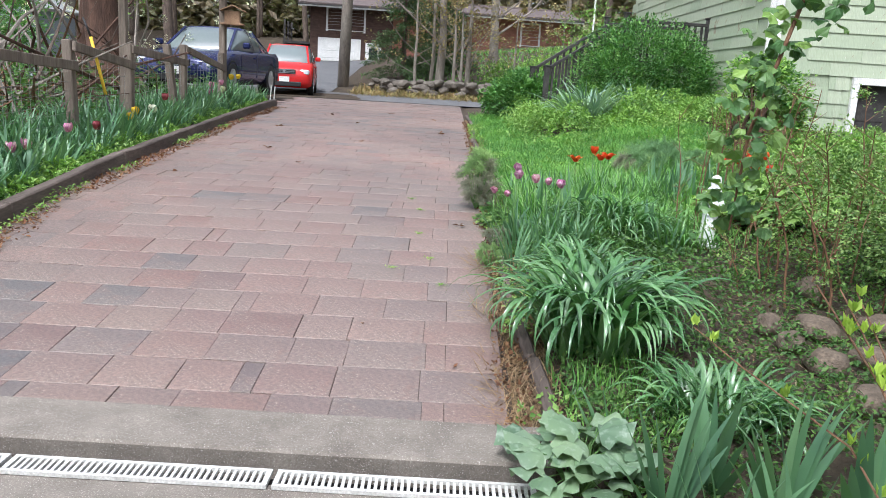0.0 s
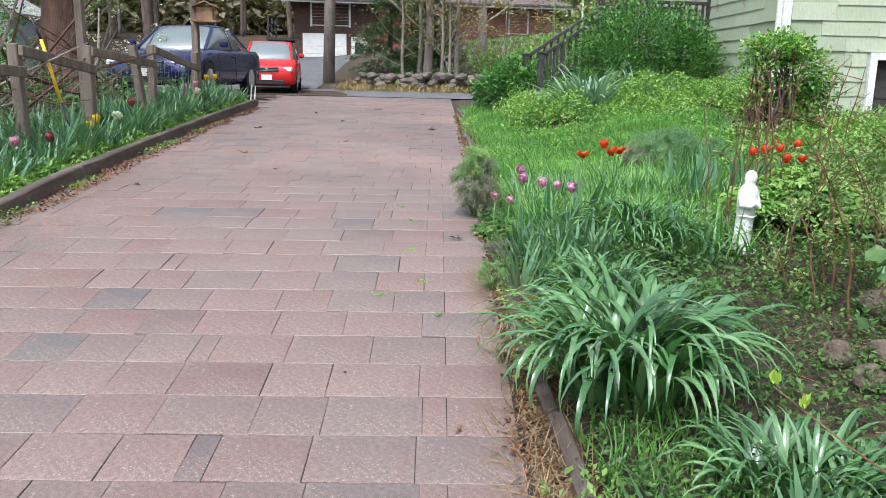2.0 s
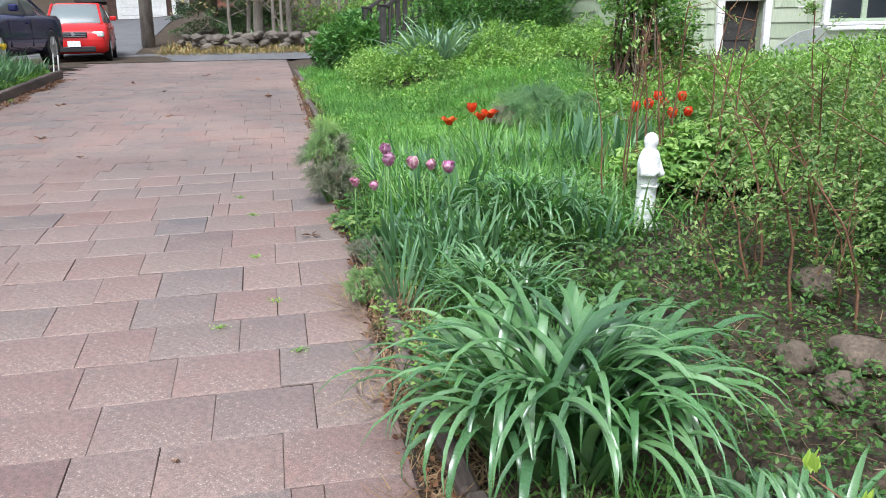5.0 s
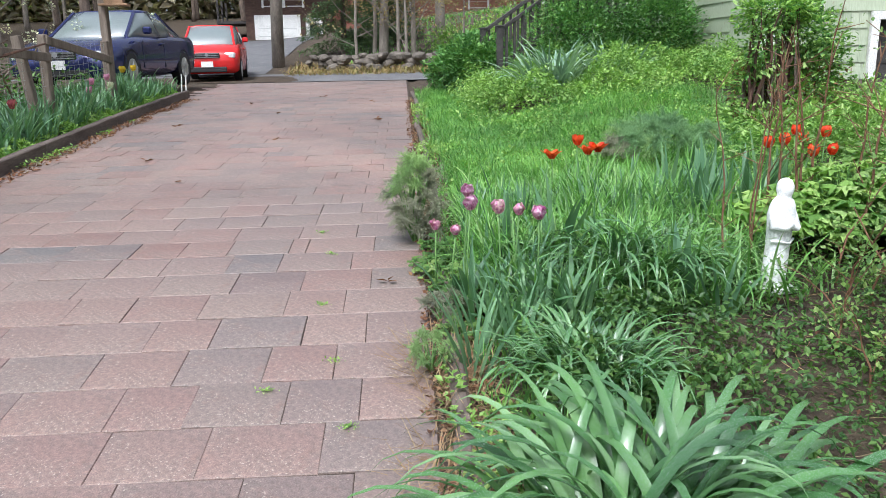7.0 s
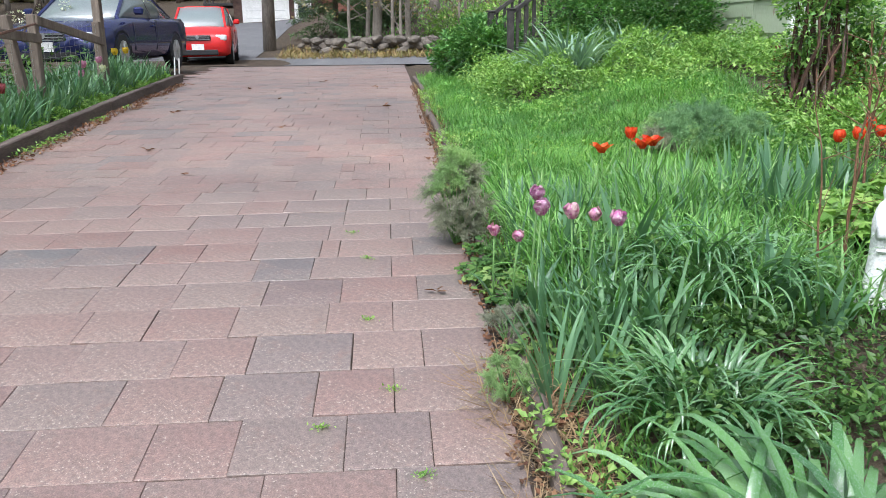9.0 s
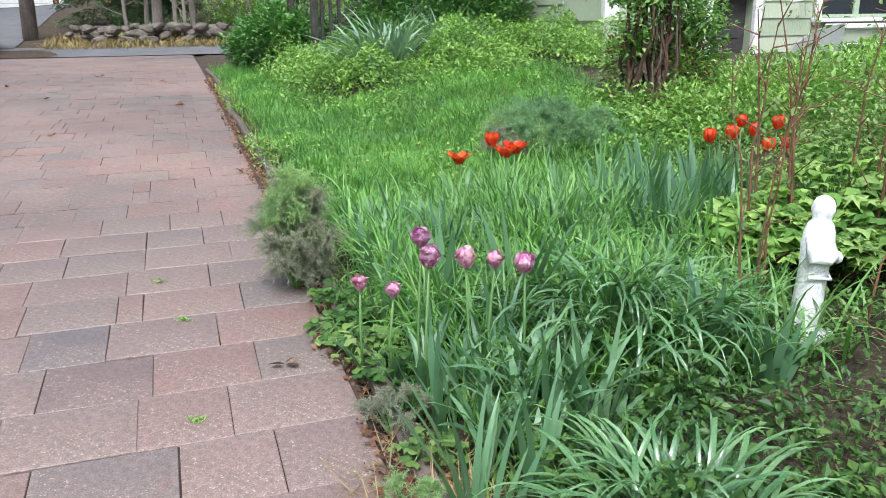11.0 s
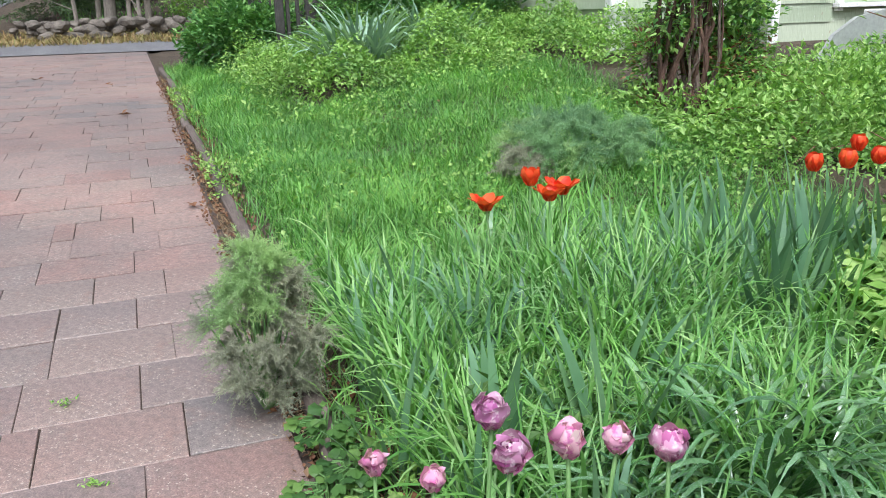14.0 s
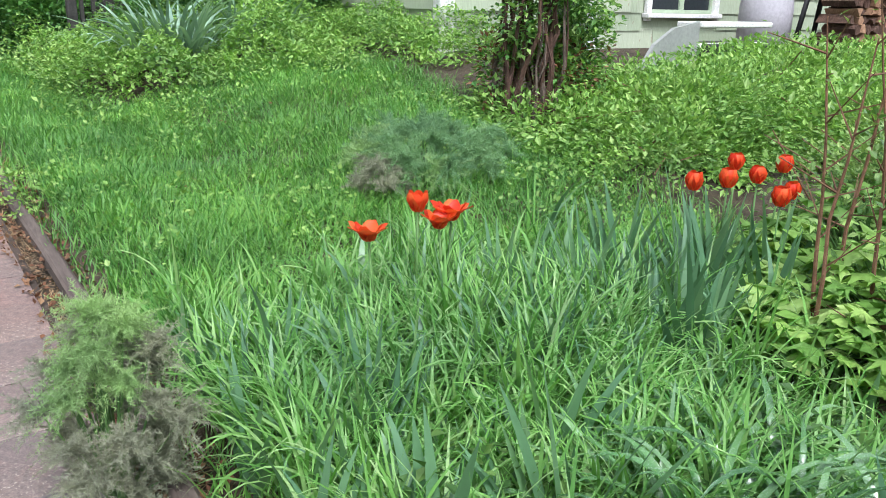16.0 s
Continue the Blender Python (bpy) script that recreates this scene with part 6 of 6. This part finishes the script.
for i, (x, y, h, r0, n) in enumerate([(-2.3, 31, 9, 0.17, 900), (-1.7, 30, 4.5, 0.07, 900), (-1.2, 30.5, 5, 0.1, 900), (-0.3, 33, 10, 0.2, 600), (-1.4, 29.6, 4, 0.06, 700), (-3.2, 30.5, 5, 0.06, 900), (0.6, 30.5, 3.6, 0.05, 700), (-2.7, 32, 6, 0.08, 1000), (2.4, 31, 4, 0.06, 700)]):
    tree(x, y, h, r0, M_BARK_GREY, M_BUDS, "bare grey tree with budding twigs", 600 + i, 1.3, n, 0.12, 0.12, 13)
leafy_mass("bush", [((0.1, 31, 1.9), (0.9, 0.8, 0.7)), ((1.5, 33, 2.2), (0.9, 0.8, 0.5))], 3000, 0.12, M_WEED, "light green shrub behind the stone wall", "bush", 67, 0.5, 0.3)
tree(-6.2, 12.2, 7.5, 0.31, M_BARK_RED, M_BUDS, "thick red-brown old tree trunk behind the fence", 620, 1.0, 700, 0.12, 0.3, 9)
tree(-7.2, 13.2, 6.0, 0.16, M_BARK_RED, M_BUDS, "leaning red-brown trunk behind the fence", 621, 1.0, 400, 0.12, 0.3, 7, 0.1)


def dogwood():
    e = tree(-8.6, 17.0, 4.5, 0.1, M_BARK_GREY, M_WEED, "white-flowering spring tree with light green leaves", 622, 1.6, 2600, 0.11, 0.3, 12)
    L = Leaves(623)
    r = L.r
    for i in range(110):
        c = Vector((-8.6 + r.gauss(0, 1.3), 17.0 + r.gauss(0, 0.9), r.uniform(1.8, 4.8)))
        for k in range(26):
            d = Vector((r.gauss(0, 1), r.gauss(0, 1), r.gauss(0, 1))).normalized()
            L.leaf(c + d * 0.07, d, Vector((0.3, 0.2, 1)), 0.05, 0.8)
    L.make("blossom", M_PETAL_W, e, "white blossom clusters")


dogwood()
leafy_mass("bush", [((-12.0, 17.5, 2.0), (2.0, 1.5, 1.5)), ((-10.5, 14, 1.8), (1.3, 1.2, 1.0))], 6000, 0.12, M_HEDGE, "dark green bushes behind the fence", "bush", 68, 0.5, 0.4, 10)
leafy_mass("bush", [((-12.9, 20.2, 2.6), (0.9, 0.9, 1.9)), ((-13.6, 20.5, 1.8), (1.0, 0.9, 1.2))], 7000, 0.12, M_HEDGE, "tall dark green shrub behind the fence", "bush", 76, 0.5, 0.4, 8)
sh = thing("shed", pose(-17.3, 27.5, ground_z(-17.3, 27.5)), "pale grey garden shed behind the trees", "shed")
part("wall", boxes(((0, 0, 1.1), (3.0, 2.5, 2.4))), plain("pale_shed_paint", (0.26, 0.29, 0.31), 0.7), sh)
part("roof", boxes(((-0.85, 0, 2.65), (1.95, 2.9, 0.1), (0, -28, 0)), ((0.85, 0, 2.65), (1.95, 2.9, 0.1), (0, 28, 0))), M_GREY_METAL, sh)

# woods behind the houses
rw = random.Random(69)
for i in range(46):
    x, y = rw.uniform(-62, 40), rw.uniform(64, 84)
    if i < 14:
        x, y = rw.uniform(-42, -15), rw.uniform(36, 60)
    tree(x, y, rw.uniform(14, 22), rw.uniform(0.15, 0.3), M_BARK_GREY if i % 2 else M_BARK, M_WOODS if i % 3 else M_BUDS, "tall woodland tree in early leaf", 700 + i, 1.2, 2000, 0.3, 0.18, 12)
L = Leaves(760)
for i in range(75000):
    x = L.r.uniform(-95, 75)
    y = L.r.uniform(84, 100)
    h = 17 + 5 * noise.noise((x * 0.1, 0, 0))
    z = L.r.random() ** 1.2 * h
    L.spray((x, y, ground_z(x, y) + z), 1.2, None, 0.6, 1.0)
tagged(L.make("far_woods", M_WOODS), "far spring woods in brown and pale green, haze mixed into the colour", "woods", kind="stuff")
L = Leaves(761)
for i in range(9000):
    a = L.r.uniform(0, 2 * math.pi)
    if 0.9 < a < 2.3:
        continue
    d = L.r.uniform(40, 60)
    x, y = d * math.cos(a), d * math.sin(a)
    L.spray((x, y, L.r.random() * 11), 1.6, None, 0.6, 1.0)
tagged(L.make("surrounding_woods", M_WOODS), "woods round the place behind the camera", "woods", kind="stuff")

# the house wall with the garage door, behind the camera
gw = thing("garage_front", pose(-1.9, -2.6, 0, 0, 0, 4), "plain pale garage front behind the slab", "garage")
part("wall", boxes(((0, -0.1, 1.5), (8, 0.2, 3.0))), M_WHITE, gw)
part("garage_door", boxes(((0, 0.03, 1.05), (4.6, 0.06, 2.1)), bevel=0.01), M_WHITE, gw)


# ---------------------------------------------------------------- things by the house wall
def lawn_cart():
    e = thing("garden_cart", pose(5.9, 9.8, ground_z(5.9, 9.8) + 0.08, 0, 0, 5), "grey metal garden cart with white rim", "cart")
    bm = bmesh.new()
    pts = [(-0.75, 0), (-0.6, 0.2), (-0.35, 0.34), (0.0, 0.4), (0.0, -0.2), (-0.5, -0.2)]
    a = [bm.verts.new((x, -0.02, zz)) for x, zz in pts]
    b = [bm.verts.new((x, 0.02, zz)) for x, zz in pts]
    bm.faces.new(a)
    bm.faces.new(b[::-1])
    for i in range(len(pts)):
        bm.faces.new((a[i], b[i], b[(i + 1) % len(pts)], a[(i + 1) % len(pts)]))
    part("side_panel", bm, M_GREY_METAL, e, "curved grey metal panel")
    part("rim", boxes(((0.55, 0.1, 0.37), (1.1, 0.3, 0.05)), ((0.55, 0.0, 0.18), (1.05, 0.04, 0.05)), bevel=0.01), M_WHITE, e, "white rim")
    part("tray", boxes(((0.55, 0.15, 0.05), (1.0, 0.5, 0.3)), bevel=0.02), M_BLACK, e)
    part("leg", boxes(((0.0, 0, -0.25), (0.05, 0.05, 0.4)), ((1.0, 0, -0.25), (0.05, 0.05, 0.4))), M_GREY_METAL, e)


lawn_cart()


def woodpile():
    x0, y0 = 8.55, 10.2
    z0 = ground_z(x0, y0)
    e = thing("woodpile", pose(x0, y0, z0, 0, 0, 2), "stacked split red-brown firewood by the house wall", "woodpile")
    M_CUT = rough_mat("cut_wood", (0.22, 0.12, 0.07), (0.42, 0.26, 0.16), 12, 70, 0.85)
    r = random.Random(90)
    for j in range(13):
        for i in range(15):
            s = r.uniform(0.045, 0.07)
            bm = bmesh.new()
            k = r.choice((3, 4, 5))
            a0 = r.uniform(0, 6)
            q = [[bm.verts.new((s * math.cos(a0 + 6.283 * t / k) * 1.1, yy, s * math.sin(a0 + 6.283 * t / k))) for t in range(k)] for yy in (-0.2, 0.2)]
            bm.faces.new(q[0])
            bm.faces.new(q[1][::-1])
            for t in range(k):
                bm.faces.new((q[0][t], q[1][t], q[1][(t + 1) % k], q[0][(t + 1) % k]))
            bmesh.ops.recalc_face_normals(bm, faces=bm.faces)
            bmesh.ops.transform(bm, matrix=pose(i * 0.118 + 0.06 * (j % 2) + r.uniform(-0.015, 0.015), r.uniform(-0.04, 0.04), 0.06 + j * 0.098), verts=bm.verts)
            part("log", bm, (M_CUT, M_BARK_RED, M_BARK_RED)[r.randrange(3)], e)


woodpile()
hose = thing("white_pipe", pose(6.75, 11.5, 1.8), "short bent white pipe on the house wall", "pipe")
part("pipe", tube(bmesh.new(), [(-0.2, 0, -0.06), (-0.07, -0.03, -0.04), (0.07, -0.03, 0.07), (0.2, 0, 0.25)], [0.013] * 4, 8), M_WHITE, hose, smooth=True)
bag = thing("covered_tool", pose(8.2, 10.9, ground_z(8.2, 10.9)), "black tool frame under a grey cover by the wall", "garden tool")
part("cover", lathe(bmesh.new(), [(0.3, 0), (0.3, 0.5), (0.26, 0.85), (0.12, 1.0), (0.03, 1.03)], 14), plain("grey_cover", (0.45, 0.43, 0.47), 0.7), bag, "pale grey cloth cover", True)
part("frame", tube(bmesh.new(), [(0.3, -0.2, 0), (0.35, -0.3, 0.75), (0.6, -0.3, 0.8), (0.62, -0.2, 0.0)], [0.03] * 4, 8), M_BLACK, bag, "black bent tube", True)


# ---------------------------------------------------------------- paving stones, last
def paver_mesh(w, d, h=0.05):
    bm = boxes(((0, 0, -h / 2), (w, d, h)))
    bmesh.ops.bevel(bm, geom=[q for q in bm.edges if min(v.co.z for v in q.verts) > -0.01], offset=0.002, segments=1, affect="EDGES")
    me = bpy.data.meshes.new("paver")
    bm.to_mesh(me)
    bm.free()
    me.materials.append(M_PAVER)
    return me


def paving():
    """Rows of pavers across the drive; single pieces where the walk passes near, one mesh beyond."""
    pv = thing("paving", pose(0.53, 2.3, 0), "worn pinkish brown and grey concrete block paving", "paving", kind="structure")
    r = random.Random(95)
    D, sizes = 0.313, (0.285, 0.36, 0.405, 0.1)
    meshes = {(w, k): paver_mesh(w - g, D - q) for w in sizes for k, (g, q) in enumerate(((0.002, 0.002), (0.003, 0.006), (0.006, 0.003), (0.001, 0.003), (0.003, 0.0), (0.003, 0.004)))}
    dv, du = Vector((-0.073, 1)).normalized(), Vector((1, 0.073)).normalized()
    v, f, singles = [], [], 0
    for j in range(63):
        s = (j + 0.5) * D + 0.02
        t0 = 0.0
        first = True
        while True:
            w = r.choice(sizes[:3]) if r.random() > 0.07 else 0.1
            if first:
                w, first = (0.285, 0.405)[j % 2], False
            c = t0 - w / 2
            p = Vector((0.53, 2.3)) + dv * s + du * c
            if p.x + w / 2 < left_edge(p.y):
                break
            t0 -= w
            z = drive_z(p.y) + r.uniform(-0.002, 0.002)
            slope = math.degrees(math.atan2(drive_z(p.y + 0.15) - drive_z(p.y - 0.15), 0.3))
            m = pose(p.x, p.y, z, slope + r.uniform(-0.5, 0.5), r.uniform(-0.5, 0.5), 4.17 + r.uniform(-0.5, 0.5))
            if p.x > -2.6 and p.y < 7.6 and singles < 300:
                o = new("paver", meshes[w, r.randrange(6)])
                o.parent = pv
                o.matrix_basis = Matrix.Translation((-0.53, -2.3, 0)) @ m
                singles += 1
            else:
                k = len(v)
                a, b = (w - r.choice((0.0, 0.0, 0.001, 0.006))) / 2, (D - r.choice((0.0, 0.0, 0.001, 0.005))) / 2
                top = [m @ Vector(q) for q in ((-a + 0.001, -b + 0.001, 0), (a - 0.001, -b + 0.001, 0), (a - 0.001, b - 0.001, 0), (-a + 0.001, b - 0.001, 0))]
                low = [m @ Vector(q) for q in ((-a, -b, -0.008), (a, -b, -0.008), (a, b, -0.008), (-a, b, -0.008))]
                v += top + low
                f += [(k, k + 1, k + 2, k + 3)] + [(k + i, k + 4 + i, k + 4 + (i + 1) % 4, k + (i + 1) % 4) for i in range(4)]
    o = obj("paver_field", v, f, M_PAVER)
    o.parent = pv
    o.matrix_parent_inverse = pv.matrix_world.inverted()
    tagged(o, kind="stuff")


paving()
